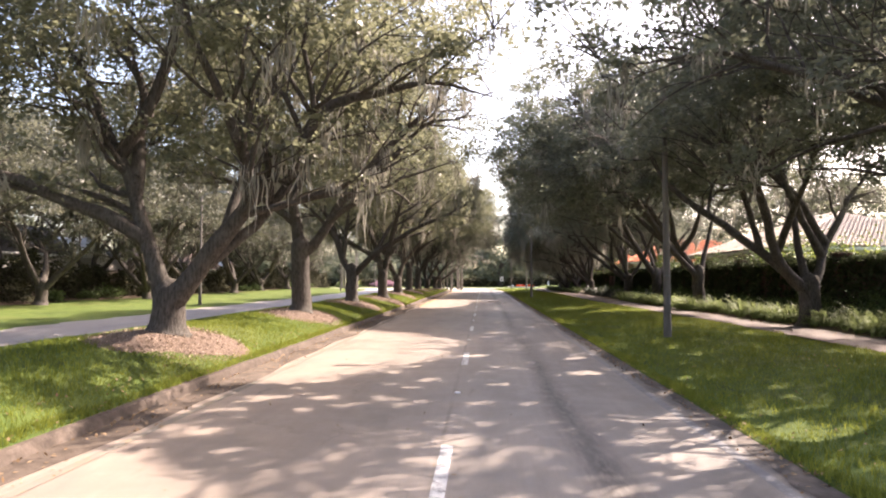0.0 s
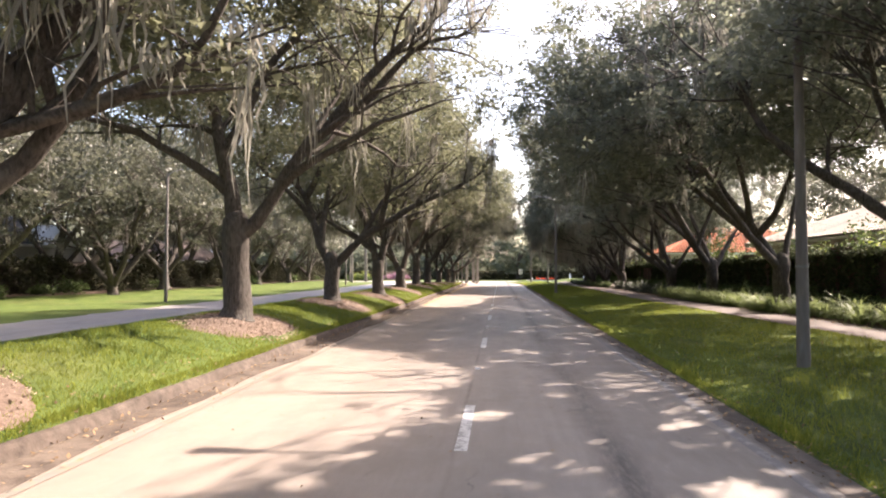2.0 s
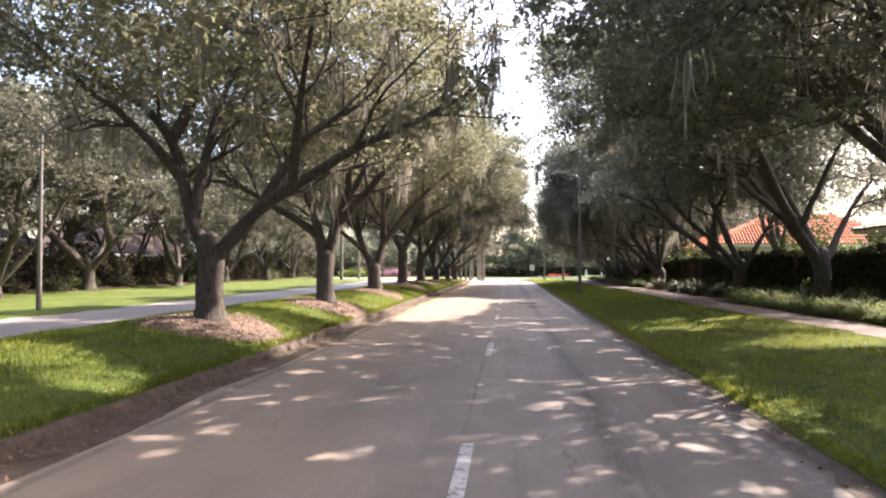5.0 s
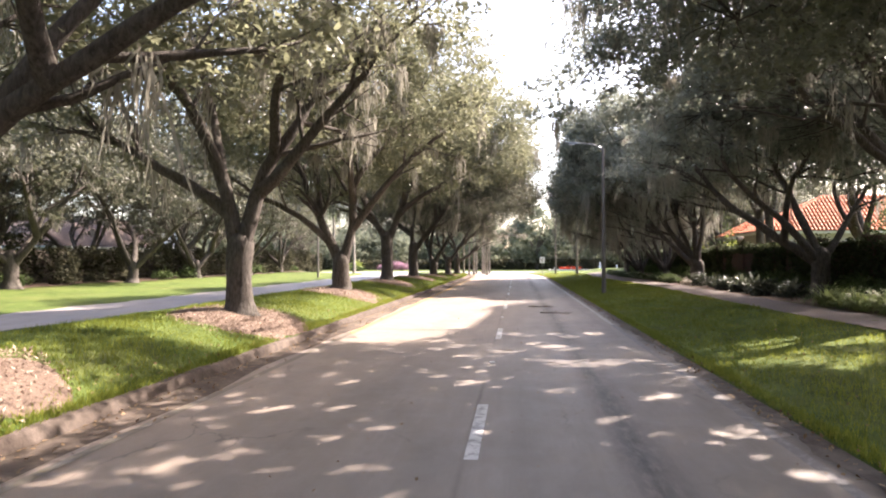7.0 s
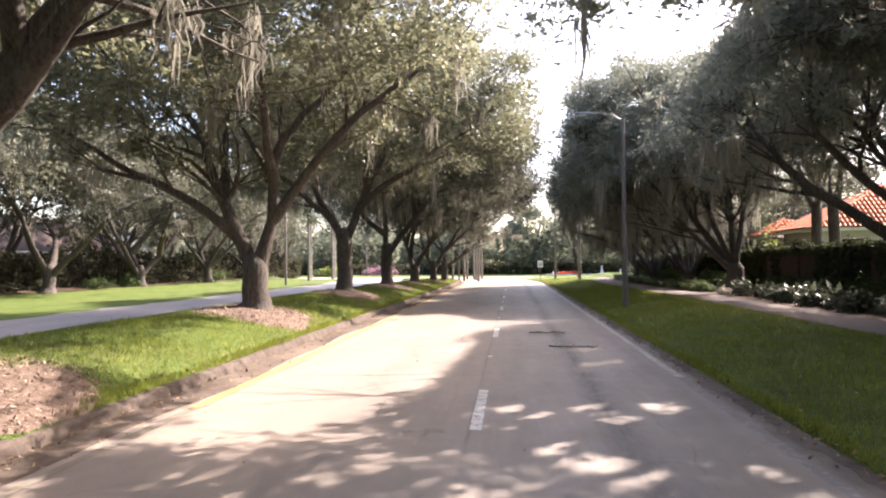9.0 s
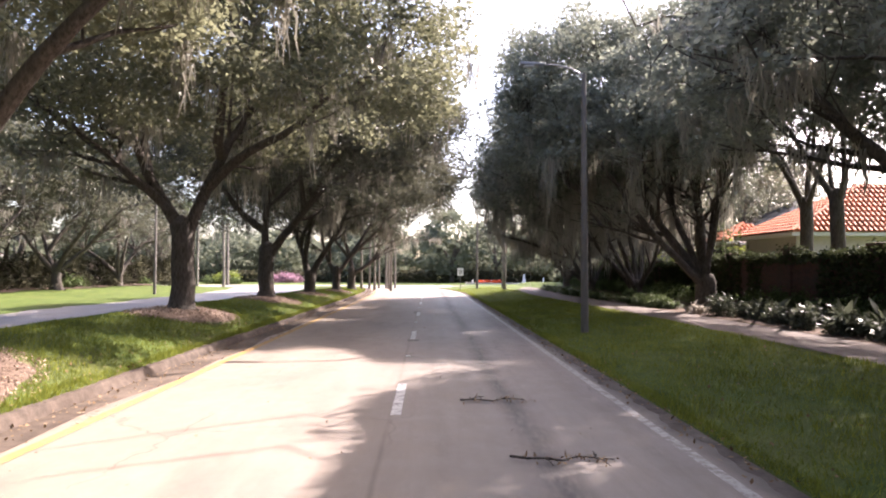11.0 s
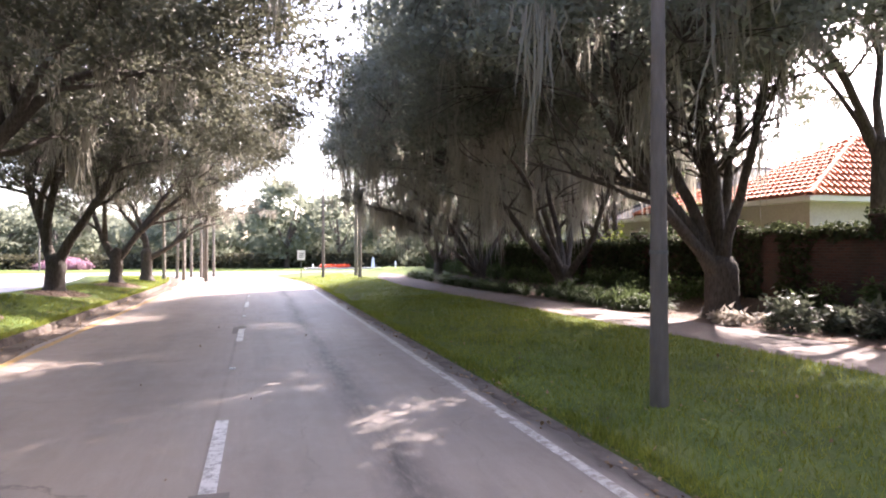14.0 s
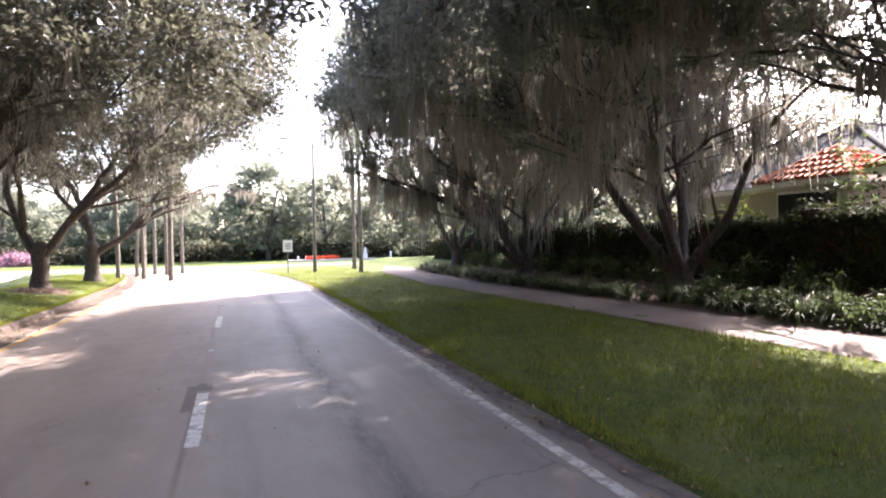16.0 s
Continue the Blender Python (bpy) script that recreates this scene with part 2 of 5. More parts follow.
LIME = blade_mat("lime_leaf", (0.10, 0.15, 0.025), (0.17, 0.22, 0.04), (0.28, 0.32, 0.07), 0.4, 0.5, 0.6)
PINK = blade_mat("pink_blossom", (0.30, 0.13, 0.19), (0.36, 0.19, 0.25), (0.42, 0.28, 0.32), 0.2, 0.7, 0.8)
RED = blade_mat("red_blossom", (0.5, 0.03, 0.015), (0.62, 0.07, 0.03), (0.7, 0.16, 0.06), 0.3, 0.7, 0.8)
BARK = bark_mat()
PALM_BARK = bark_mat("palm_bark", (0.11, 0.10, 0.085), (0.27, 0.25, 0.215))
ROAD = asphalt("asphalt", (0.262, 0.223, 0.192), (0.31, 0.26, 0.21))
FAR_ROAD = asphalt("asphalt_pale", (0.27, 0.255, 0.245), (0.3, 0.28, 0.25))
WHITE_LINE = paint("white_line", (0.64, 0.63, 0.61), (0.19, 0.175, 0.17), 0.43)
EDGE_LINE = paint("edge_white_line", (0.5, 0.475, 0.44), (0.235, 0.2, 0.172), 0.47)
FADED_LINE = paint("faded_line", (0.36, 0.345, 0.33), (0.19, 0.175, 0.17), 0.58)
YELLOW_LINE = paint("yellow_line", (0.5, 0.3, 0.085), (0.22, 0.175, 0.12), 0.45)
FADED_YELLOW = paint("faded_yellow_line", (0.27, 0.215, 0.125), (0.2, 0.175, 0.15), 0.57)
KERB = rough_mat("kerb_concrete", (0.045, 0.034, 0.027), (0.145, 0.112, 0.09), 5, 0.9, 0.02, (0.06, 0.042, 0.032))
GUTTER = rough_mat("gutter_dirt", (0.048, 0.035, 0.027), (0.125, 0.094, 0.072), 4, 0.95, 0.02, (0.21, 0.165, 0.13))
EDGE_DIRT = rough_mat("edge_dirt", (0.05, 0.04, 0.033), (0.135, 0.112, 0.095), 5, 0.95, 0.015, (0.19, 0.162, 0.14))
WALK = rough_mat("path_concrete", (0.11, 0.09, 0.079), (0.17, 0.142, 0.126), 9, 0.9, 0.006, (0.12, 0.09, 0.078))
SOIL = rough_mat("bed_soil", (0.055, 0.036, 0.026), (0.15, 0.10, 0.072), 9, 0.95, 0.04)
MULCH = rough_mat("bark_mulch", (0.085, 0.056, 0.042), (0.23, 0.165, 0.125), 14, 0.95, 0.05)
CHIP = island_mat("mulch_chip", (0.11, 0.066, 0.048), (0.47, 0.36, 0.28))
DRY_LEAF = island_mat("dry_leaf", (0.12, 0.07, 0.035), (0.36, 0.25, 0.15))
CONCRETE = rough_mat("lamp_concrete", (0.14, 0.125, 0.112), (0.205, 0.184, 0.165), 12, 0.85, 0.004, (0.115, 0.10, 0.09), along=(1, 1, 0.2))
METAL = rough_mat("lamp_metal", (0.20, 0.20, 0.205), (0.29, 0.29, 0.295), 9, 0.45, 0.002, None, 0.5, 0.7)
LENS = rough_mat("lamp_lens", (0.62, 0.63, 0.62), (0.72, 0.72, 0.7), 9, 0.25, 0.001)
BRICK = brick_mat()
TILE = rough_mat("clay_tile", (0.48, 0.13, 0.055), (0.68, 0.25, 0.13), 3.5, 0.8, 0.01, (0.36, 0.13, 0.07))
TAN_TILE = rough_mat("tan_tile", (0.48, 0.40, 0.34), (0.64, 0.56, 0.49), 3.5, 0.8, 0.01, (0.38, 0.32, 0.28))
SLATE = rough_mat("grey_shingle", (0.085, 0.085, 0.086), (0.13, 0.13, 0.13), 7, 0.95, 0.01, (0.15, 0.15, 0.148), 0.1)
DARK_SHINGLE = rough_mat("dark_shingle", (0.04, 0.04, 0.043), (0.075, 0.075, 0.078), 7, 0.95, 0.01, (0.1, 0.097, 0.094), 0.1)
ROSE_SHINGLE = rough_mat("rose_shingle", (0.09, 0.068, 0.06), (0.14, 0.108, 0.096), 7, 0.95, 0.01, (0.12, 0.098, 0.09), 0.1)
STUCCO = rough_mat("cream_stucco", (0.45, 0.42, 0.385), (0.56, 0.53, 0.49), 12, 0.9, 0.004)
WHITE = rough_mat("white_paint", (0.74, 0.74, 0.72), (0.82, 0.82, 0.80), 6, 0.6, 0.002)
DARK_WOOD = rough_mat("dark_timber", (0.035, 0.028, 0.022), (0.085, 0.068, 0.052), 8, 0.85, 0.01, along=(1, 1, 0.2))
GLASS = rough_mat("dark_glass", (0.015, 0.018, 0.02), (0.03, 0.034, 0.036), 2, 0.08, 0.0005, None, 0.8)
POST = rough_mat("sign_post", (0.10, 0.10, 0.095), (0.2, 0.2, 0.19), 8, 0.6, 0.002)


# ---- mesh helpers ----
def fill(name, verts, faces, mat, smooth=False):
    """A mesh from arrays; faces are rows of three or four indices, or a list of rows."""
    me = bpy.data.meshes.new(name)
    if isinstance(faces, np.ndarray):
        k = faces.shape[1]
        me.vertices.add(len(verts))
        me.vertices.foreach_set("co", np.asarray(verts, dtype=np.float32).ravel())
        me.loops.add(faces.size)
        me.loops.foreach_set("vertex_index", faces.astype(np.int32).ravel())
        me.polygons.add(len(faces))
        me.polygons.foreach_set("loop_start", np.arange(0, faces.size, k, dtype=np.int32))
        me.update(calc_edges=True)
        me.validate()
    else:
        me.from_pydata([tuple(map(float, v)) for v in verts], [], [tuple(f) for f in faces])
        me.update()
    me.materials.append(mat)
    if smooth:
        me.polygons.foreach_set("use_smooth", np.ones(len(me.polygons), dtype=bool))
    return me


def put(name, mesh, parent=None, label="", m=None):
    ob = new(name, mesh)
    if parent is not None:
        ob.parent = parent
    if m is not None:
        ob.matrix_basis = m
    if label:
        tagged(ob, label)
    return ob


def part(name, bm, mat, parent, label="", smooth=False):
    me = bpy.data.meshes.new(name)
    bm.to_mesh(me)
    bm.free()
    me.materials.append(mat)
    if smooth:
        me.polygons.foreach_set("use_smooth", np.ones(len(me.polygons), dtype=bool))
    return put(name, me, parent, label)


def box(sx, sy, sz, at=(0, 0, 0), bevel=0.0, bm=None):
    """A box with its base centre at the place given."""
    bm = bm or bmesh.new()
    r = bmesh.ops.create_cube(bm, size=1.0, matrix=Matrix.Translation((at[0], at[1], at[2] + sz / 2)) @ Matrix.Diagonal((sx, sy, sz, 1)))
    if bevel:
        edges = list({e for v in r["verts"] for e in v.link_edges})
        bmesh.ops.bevel(bm, geom=edges, offset=bevel, segments=2, affect="EDGES", profile=0.6)
    return bm


def tube(points, radii, k=8, rng=None, rough=0.0):
    """Rings round a line of points: arrays of corners and of faces."""
    p = np.asarray(points, float)
    r = np.asarray(radii, float)
    n = len(p)
    d = np.gradient(p, axis=0)
    d /= np.linalg.norm(d, axis=1)[:, None] + 1e-9
    ref = np.where(np.abs(d[:, 2:3]) > 0.9, np.array([[1.0, 0, 0]]), np.array([[0, 0, 1.0]]))
    if abs(d[0, 2]) > 0.6:
        ref[:] = (1.0, 0.05, 0)
    a = np.cross(d, ref)
    a /= np.linalg.norm(a, axis=1)[:, None] + 1e-9
    b = np.cross(d, a)
    th = np.linspace(0, 2 * np.pi, k, endpoint=False)
    rr = r[:, None] * np.ones(k)
    if rng is not None and rough:
        rr = rr * (1 + rough * rng.normal(size=(n, k)))
    v = p[:, None] + rr[..., None] * (np.cos(th)[None, :, None] * a[:, None] + np.sin(th)[None, :, None] * b[:, None])
    i = np.arange(n - 1)[:, None] * k
    j = np.arange(k)[None]
    j2 = (j + 1) % k
    f = np.stack([i + j, i + j2, i + k + j2, i + k + j], -1).reshape(-1, 4)
    return v.reshape(-1, 3), f


def joined(pieces):
    vs, fs, o = [], [], 0
    for v, f in pieces:
        vs.append(v)
        fs.append(f + o)
        o += len(v)
    return np.concatenate(vs), np.concatenate(fs)


def leaves(c, length, width, rng, up=0.3, hang=0.0):
    """One four-cornered leaf at each place in c."""
    n = len(c)
    a = rng.normal(size=(n, 3))
    a[:, 2] = a[:, 2] * 0.6 - hang
    a /= np.linalg.norm(a, axis=1)[:, None]
    nrm = rng.normal(size=(n, 3)) + (0, 0, up * 2)
    b = np.cross(nrm, a)
    b /= np.linalg.norm(b, axis=1)[:, None] + 1e-9
    ll = length * rng.uniform(0.6, 1.25, (n, 1))
    ww = width * rng.uniform(0.7, 1.2, (n, 1))
    q = np.stack([c, c + a * ll * 0.45 + b * ww * 0.5, c + a * ll, c + a * ll * 0.45 - b * ww * 0.5], 1)
    return q.reshape(-1, 3), np.arange(4 * n).reshape(n, 4)


def small_leaves(c, length, width, rng, up=0.3, hang=0.0):
    """One three-cornered leaf at each place in c."""
    n = len(c)
    a = rng.normal(size=(n, 3))
    a[:, 2] = a[:, 2] * 0.6 - hang
    a /= np.linalg.norm(a, axis=1)[:, None]
    b = np.cross(rng.normal(size=(n, 3)) + (0, 0, up * 2), a)
    b /= np.linalg.norm(b, axis=1)[:, None] + 1e-9
    ll = length * rng.uniform(0.6, 1.25, (n, 1))
    ww = width * rng.uniform(0.7, 1.2, (n, 1))
    return np.stack([c - b * ww * 0.5, c + b * ww * 0.5, c + a * ll], 1).reshape(-1, 3), np.arange(3 * n).reshape(n, 3)


def ribbons(top, length, width, rng, segs=3, sway=0.12):
    """Hanging strips that taper to a point."""
    n = len(top)
    th = rng.uniform(0, np.pi, n)
    side = np.stack([np.cos(th), np.sin(th), np.zeros(n)], 1)
    drift = rng.normal(size=(n, 3)) * (1, 1, 0) * sway
    rows = []
    for s in range(segs + 1):
        u = s / segs
        wob = rng.normal(size=(n, 3)) * (1, 1, 0) * 0.045 * (0 if s == 0 else 1)
        c = top + drift * u * length[:, None] + wob
        c[:, 2] -= u * length
        w = (width * (0.55 + 0.75 * math.sin(math.pi * min(1, u * 0.8 + 0.12))) * (1 - u ** 3 * 0.9)) * side * 0.5
        rows += [c - w, c + w]
    v = np.stack(rows, 1).reshape(-1, 3)
    k = 2 * (segs + 1)
    base = (np.arange(n) * k)[:, None]
    f = np.concatenate([base + np.array([[2 * s, 2 * s + 1, 2 * s + 3, 2 * s + 2]]) for s in range(segs)])
    return v, f


def smooth01(a, b, x):
    t = np.clip((np.asarray(x, float) - a) / (b - a), 0, 1)
    return t * t * (3 - 2 * t)


# ---- the lie of the land ----
BEND, END = 95.0, 119.0          # where the road begins to bend, and where the median ends
L_KERB, R_EDGE, FAR_NEAR, FAR_FAR = -5.42, 3.46, -11.6, -20.2


def shift(y):
    """How far the road has bent to the side at y."""
    d = np.clip(np.asarray(y, float) - BEND, 0, 75)
    return -0.0045 * d * d


def path_near(y):
    return np.interp(y, [0, 25, 40, 50, 70, 78, 92, 104, 125], [9.7, 9.6, 9.1, 8.6, 8.55, 8.2, 7.5, 8.2, 13.5])


def height(x, y):
    """Ground level at x, counted from the road's line, and y."""
    x, y = np.broadcast_arrays(np.asarray(x, float), np.asarray(y, float))
    u = np.clip((x - L_KERB) / (FAR_NEAR - L_KERB), 0, 1)
    swell = np.interp(y, [-30, 66, 80, 95, 110, 119], [0.66, 0.66, 0.52, 0.32, 0.12, 0.05])
    med = 0.13 + swell * np.sin(np.pi * u) ** 0.75
    left = 0.04 + 0.3 * smooth01(-21, -34, x)
    right = 0.02 + 0.25 * smooth01(R_EDGE, 8.4, x) + 0.42 * smooth01(11.8, 14.1, x)
    z = np.where(x > R_EDGE - 0.02, right, np.where(x > L_KERB - 0.01, -0.06, np.where(x > FAR_NEAR, np.where(y < END, med, 0.02), np.where(x > FAR_FAR + 0.01, -0.06, left))))
    bumps = 0.025 * np.sin(x * 1.7 + np.sin(y * 0.6) * 2) * np.sin(y * 1.1 + x)
    z = np.where((z > -0.05) & (np.abs(x - R_EDGE) > 0.3), z + bumps, z)
    cross = (y > END) & (y < 131)
    return np.where(cross, -0.06, np.where(y >= 131, 0.02, z))


def at_ground(x, y):
    """Ground level at a place in the world."""
    return float(height(x - float(shift(y)), y))


def strip(name, mat, x0, x1, y0, y1, z=0.0, step=1.5, follow=True, ncol=2, over=None):
    """A sheet between two lines along the road; over: lies this much above the ground."""
    ys = np.arange(y0, y1 + step * 0.5, step)
    us = np.linspace(0, 1, ncol)
    xa = x0(ys) if callable(x0) else np.full_like(ys, x0)
    xb = x1(ys) if callable(x1) else np.full_like(ys, x1)
    xs = xa[:, None] * (1 - us) + xb[:, None] * us
    Y = np.repeat(ys[:, None], ncol, 1)
    Z = np.full_like(xs, z) if over is None else height(xs, Y) + over
    X = xs + (shift(Y) if follow else 0)
    v = np.stack([X, Y, Z], -1).reshape(-1, 3)
    i = (np.arange(len(ys) - 1)[:, None] * ncol + np.arange(ncol - 1)[None]).ravel()
    f = np.stack([i, i + 1, i + ncol + 1, i + ncol], 1)
    return fill(name, v, f, mat, True)


cols = np.array([-2400, -400, -120, -60, -46, -40, -34, -28, -24, -21, -20.25, -20.19, -18, -14, -11.61, -11.59, -11, -10.3, -9.6, -8.9, -8.2, -7.5, -7, -6.5, -6, -5.7, -5.44, -5.42,
                 -4, 0, 3.43, 3.46, 3.8, 4.4, 5, 5.6, 6.2, 6.8, 7.4, 8, 8.6, 9.2, 10, 10.8, 11.3, 11.8, 12.3, 12.8, 13.4, 14.5, 16, 20, 30, 60, 120, 400, 2400])
rows = np.concatenate([[-2400, -300, -100], np.arange(-40, 119, 1.0), [118.9, 119.1], np.arange(120, 200, 1.5), [230, 300, 500, 2600]])
gx, gy = np.meshgrid(cols, rows)
gz = height(gx, gy)
gv = np.stack([gx + shift(gy), gy, gz], -1).reshape(-1, 3)
gi = (np.arange(len(rows) - 1)[:, None] * len(cols) + np.arange(len(cols) - 1)[None]).ravel()
ground = put("ground", fill("ground", gv, np.stack([gi, gi + 1, gi + len(cols) + 1, gi + len(cols)], 1), GRASS, True))
tagged(ground, "mown green lawn verges and mounded grass median", "ground", kind="structure")

road = put("road", strip("road", ROAD, L_KERB + 0.05, R_EDGE, -60, END, 0.0, 1.5, True, 12))
tagged(road, "worn grey two-lane asphalt road with tree shade", "road", kind="structure")
far_road = put("road_opposite", strip("road_opposite", FAR_ROAD, FAR_FAR, FAR_NEAR, -60, END, 0.0, 1.5, True, 10))
tagged(far_road, "pale asphalt carriageway beyond the grass median", "road", kind="structure")
junction = put("road_junction", strip("road_junction", FAR_ROAD, -70.0, 90.0, END, 131, 0.0, 1.5, False, 30))
tagged(junction, "sunlit pale asphalt road junction", "road", kind="structure")
path = put("pavement", strip("pavement", WALK, path_near, lambda y: path_near(y) + 2.2, -30, 112, 0.29, 1.5, False, 6))
tagged(path, "pinkish concrete footpath beside the lawn", "footpath", kind="structure")
bed = put("planting_bed", strip("planting_bed", SOIL, lambda y: path_near(y) + 2.15, 14.09, -30, 112, 0, 1.0, False, 10, over=0.03))
tagged(bed, "brown mulch planting bed along the wall", "planting bed", kind="structure")
gutter = put("gutter", strip("gutter", GUTTER, L_KERB + 0.02, lambda y: np.full_like(y, -4.72) + 0.13 * np.sin(y * 0.9) * np.sin(y * 0.37), -60, END, 0.005, 0.75, True, 3))
tagged(gutter, "dirt and leaf litter along the kerb", "gutter", kind="structure")
edge_dirt = put("road_edge", strip("road_edge", EDGE_DIRT, lambda y: 3.2 + 0.09 * np.sin(y * 1.3) * np.sin(y * 0.7) + 0.04 * np.sin(y * 4.1) + 0.025 * np.sin(y * 11.3 + 1.0), R_EDGE + 0.1, -60, END, 0.007, 0.12, True, 3))
tagged(edge_dirt, "dirt strip at the broken edge of the asphalt", "road edge", kind="structure")

# lane markings, each its own piece of the road
for k in range(-3, 12):
    y1 = 7.2 + 9.86 * k
    put("lane_dash", strip("lane_dash", WHITE_LINE, -0.53, -0.38, y1 - 2.5, y1, 0.005, 0.5), road)
put("edge_line", strip("edge_line", FADED_YELLOW, -4.60, -4.46, -60, 45, 0.009, 1.0), road, "faint worn yellow edge line")
put("edge_line", strip("edge_line", YELLOW_LINE, -4.60, -4.44, 45, END - 2, 0.009, 1.0), road, "worn yellow edge line")
put("edge_line", strip("edge_line", FADED_LINE, 2.88, 3.02, -60, 48, 0.005, 1.0), road, "faded white edge line")
put("edge_line", strip("edge_line", EDGE_LINE, 2.88, 3.02, 48, END - 2, 0.005, 1.0), road, "white edge line")

# tar-filled repairs by the lane line
TAR = rough_mat("tar", (0.125, 0.109, 0.098), (0.19, 0.167, 0.152), 9, 0.8, 0.004, (0.2, 0.176, 0.158))
for x0, x1, y0, y1 in ((-0.68, -0.545, 75.2, 76.9), (-0.545, -0.34, 76.35, 76.9), (-0.5, -0.12, 66.82, 66.88), (-0.17, -0.12, 66.6, 66.82), (-0.53, -0.46, 67.7, 67.95), (-0.6, -0.27, 63.35, 63.8)):
    put("tar_repair", strip("tar_repair", TAR, x0, x1, y0, y1, 0.004, 0.5), road, "dark tar repair")

# kerb stones
bm = box(0.23, 3.15, 0.32, (0, 0, -0.15), 0.055)
bmesh.ops.subdivide_edges(bm, edges=[e for e in bm.edges if abs(e.verts[0].co.y - e.verts[1].co.y) > 2], cuts=8)
for v in bm.verts:
    v.co.x += 0.016 * noise.noise(v.co * 2.1) + (0.07 * (0.16 - v.co.z) / 0.16 if v.co.x > 0.02 and v.co.z < 0.16 else 0)
    v.co.z += 0.012 * noise.noise(v.co * 1.7 + Vector((5, 0, 0)))
kerb_mesh = bpy.data.meshes.new("kerb_stone")
bm.to_mesh(kerb_mesh)
bm.free()
kerb_mesh.materials.append(KERB)
kerb = tagged(new("kerb"), "weathered brown-stained concrete kerb of the median", "kerb", kind="structure")
krng = random.Random(4)
for k in range(-8, 39):
    y = 1.5 + 3.05 * k
    put("kerb_stone", kerb_mesh, kerb, "", pose(L_KERB - 0.06 + float(shift(y)) + krng.uniform(-0.012, 0.012), y, krng.uniform(-0.012, 0.01), 0, krng.uniform(-1.5, 1.5), math.degrees(0.009 * max(0, y - BEND)) * 1.0))


# ---- trees ----
def slot_edge(y, side):
    """Where the strip of open sky over the road ends; side: 1 for the oaks by the wall, -1 for those on the median."""
    if side > 0:
        return np.interp(y, [0, 20, 35, 40, 46, 52, 58, 66, 72, 110], [1.6, 1.1, 0.8, -0.1, -0.8, 0.1, 2.4, 3.1, 3.0, 3.0])
    return np.interp(y, [0, 14, 24, 34, 43, 54, 62, 68, 80, 100], [0.6, 0.6, 1.0, 0.2, -1.4, -0.6, 1.3, 2.2, 2.4, 2.7])


def slot_clear(p, side, rng):
    """True where foliage leaves open the strip of sky over the road."""
    ragged = 0.5 * np.sin(p[:, 1] * 1.3 + p[:, 2]) + 0.35 * np.sin(p[:, 2] * 2.1 + p[:, 1] * 0.7) + rng.normal(size=len(p)) * 0.25
    return side * (p[:, 0] - shift(p[:, 1]) - slot_edge(p[:, 1], side)) + ragged > 0.2


def bough(p, d, length, r0, rng, out, k, level, nodes, pieces, lift=0.0, wild=0.16, collar=0.0, stop=None, bare=0.28):
    """A limb that wanders from p along d, with side branches; it ends where stop is true."""
    n = max(4, int(length / 0.55))
    step = length / n
    pts = [np.array(p, float)]
    d = np.array(d, float)
    for i in range(n):
        d = d + rng.normal(size=3) * wild * (0.5 if level == 0 and i < n * 0.4 else 1) + np.array([out[0], out[1], 0]) * (0.01 if level == 0 and i < n * 0.4 else 0.05) + np.array([0, 0, lift])
        if pts[-1][2] < 4.6 and d[2] < 0.22:
            d[2] = 0.22
        d /= np.linalg.norm(d)
        nxt = pts[-1] + d * step
        if stop is not None and i > 1 and stop(nxt):
            break
        pts.append(nxt)
    n = len(pts) - 1
    if n < 2:
        return pts
    rad = [max(0.016, r0 * (1 - i / n) ** 0.75) for i in range(n + 1)]
    if collar and n > 4:
        rad[0], rad[1], rad[2] = max(r0, collar), max(rad[1], r0 * 0.7 + collar * 0.3), max(rad[2], r0 * 0.92)
    pieces.append(tube(pts, rad, k, rng, 0.05))
    for i, q in enumerate(pts[1:], 1):
        if level > 0 or i > n * 0.35:
            nodes.append((*q, level + (0.5 if i == n and level > 0 else 0)))
    if level < 2:
        length = n * step
        for j in range(max(2, int(length / (0.85 if level == 0 else 0.7)))):
            i = min(max(1, int(rng.uniform(bare if level == 0 else 0.2, 0.97) * n)), n - 1)
            dd = np.array(pts[i + 1]) - np.array(pts[i - 1])
            dd /= np.linalg.norm(dd)
            side = np.cross(dd, rng.normal(size=3))
            side /= np.linalg.norm(side) + 1e-9
            nd = dd * 0.65 + side * 0.8 + np.array([0, 0, 0.12])
            nd[2] = max(nd[2], 0.02)
            nd /= np.linalg.norm(nd)
            bough(pts[i], nd, (length - i * step * 0.6) * rng.uniform(0.35, 0.6), rad[i] * 0.55, rng, out, 4 if level == 0 else 3, level + 1, nodes, pieces, -0.01, wild * 1.2, 0.0, stop)
    return pts


def lamp_clear(p):
    """True where foliage at p is left standing by the cutting back round the street lamps."""
    far = np.full(len(p), 9.0)
    for at, size in (((3.6, 64.2, 8.2), (2.6, 3.4, 1.6)), ((4.2, 20.2, 8.7), (1.7, 1.6, 1.3)),):
        far = np.minimum(far, np.linalg.norm((p - at) / size, axis=1))
    return far > 1


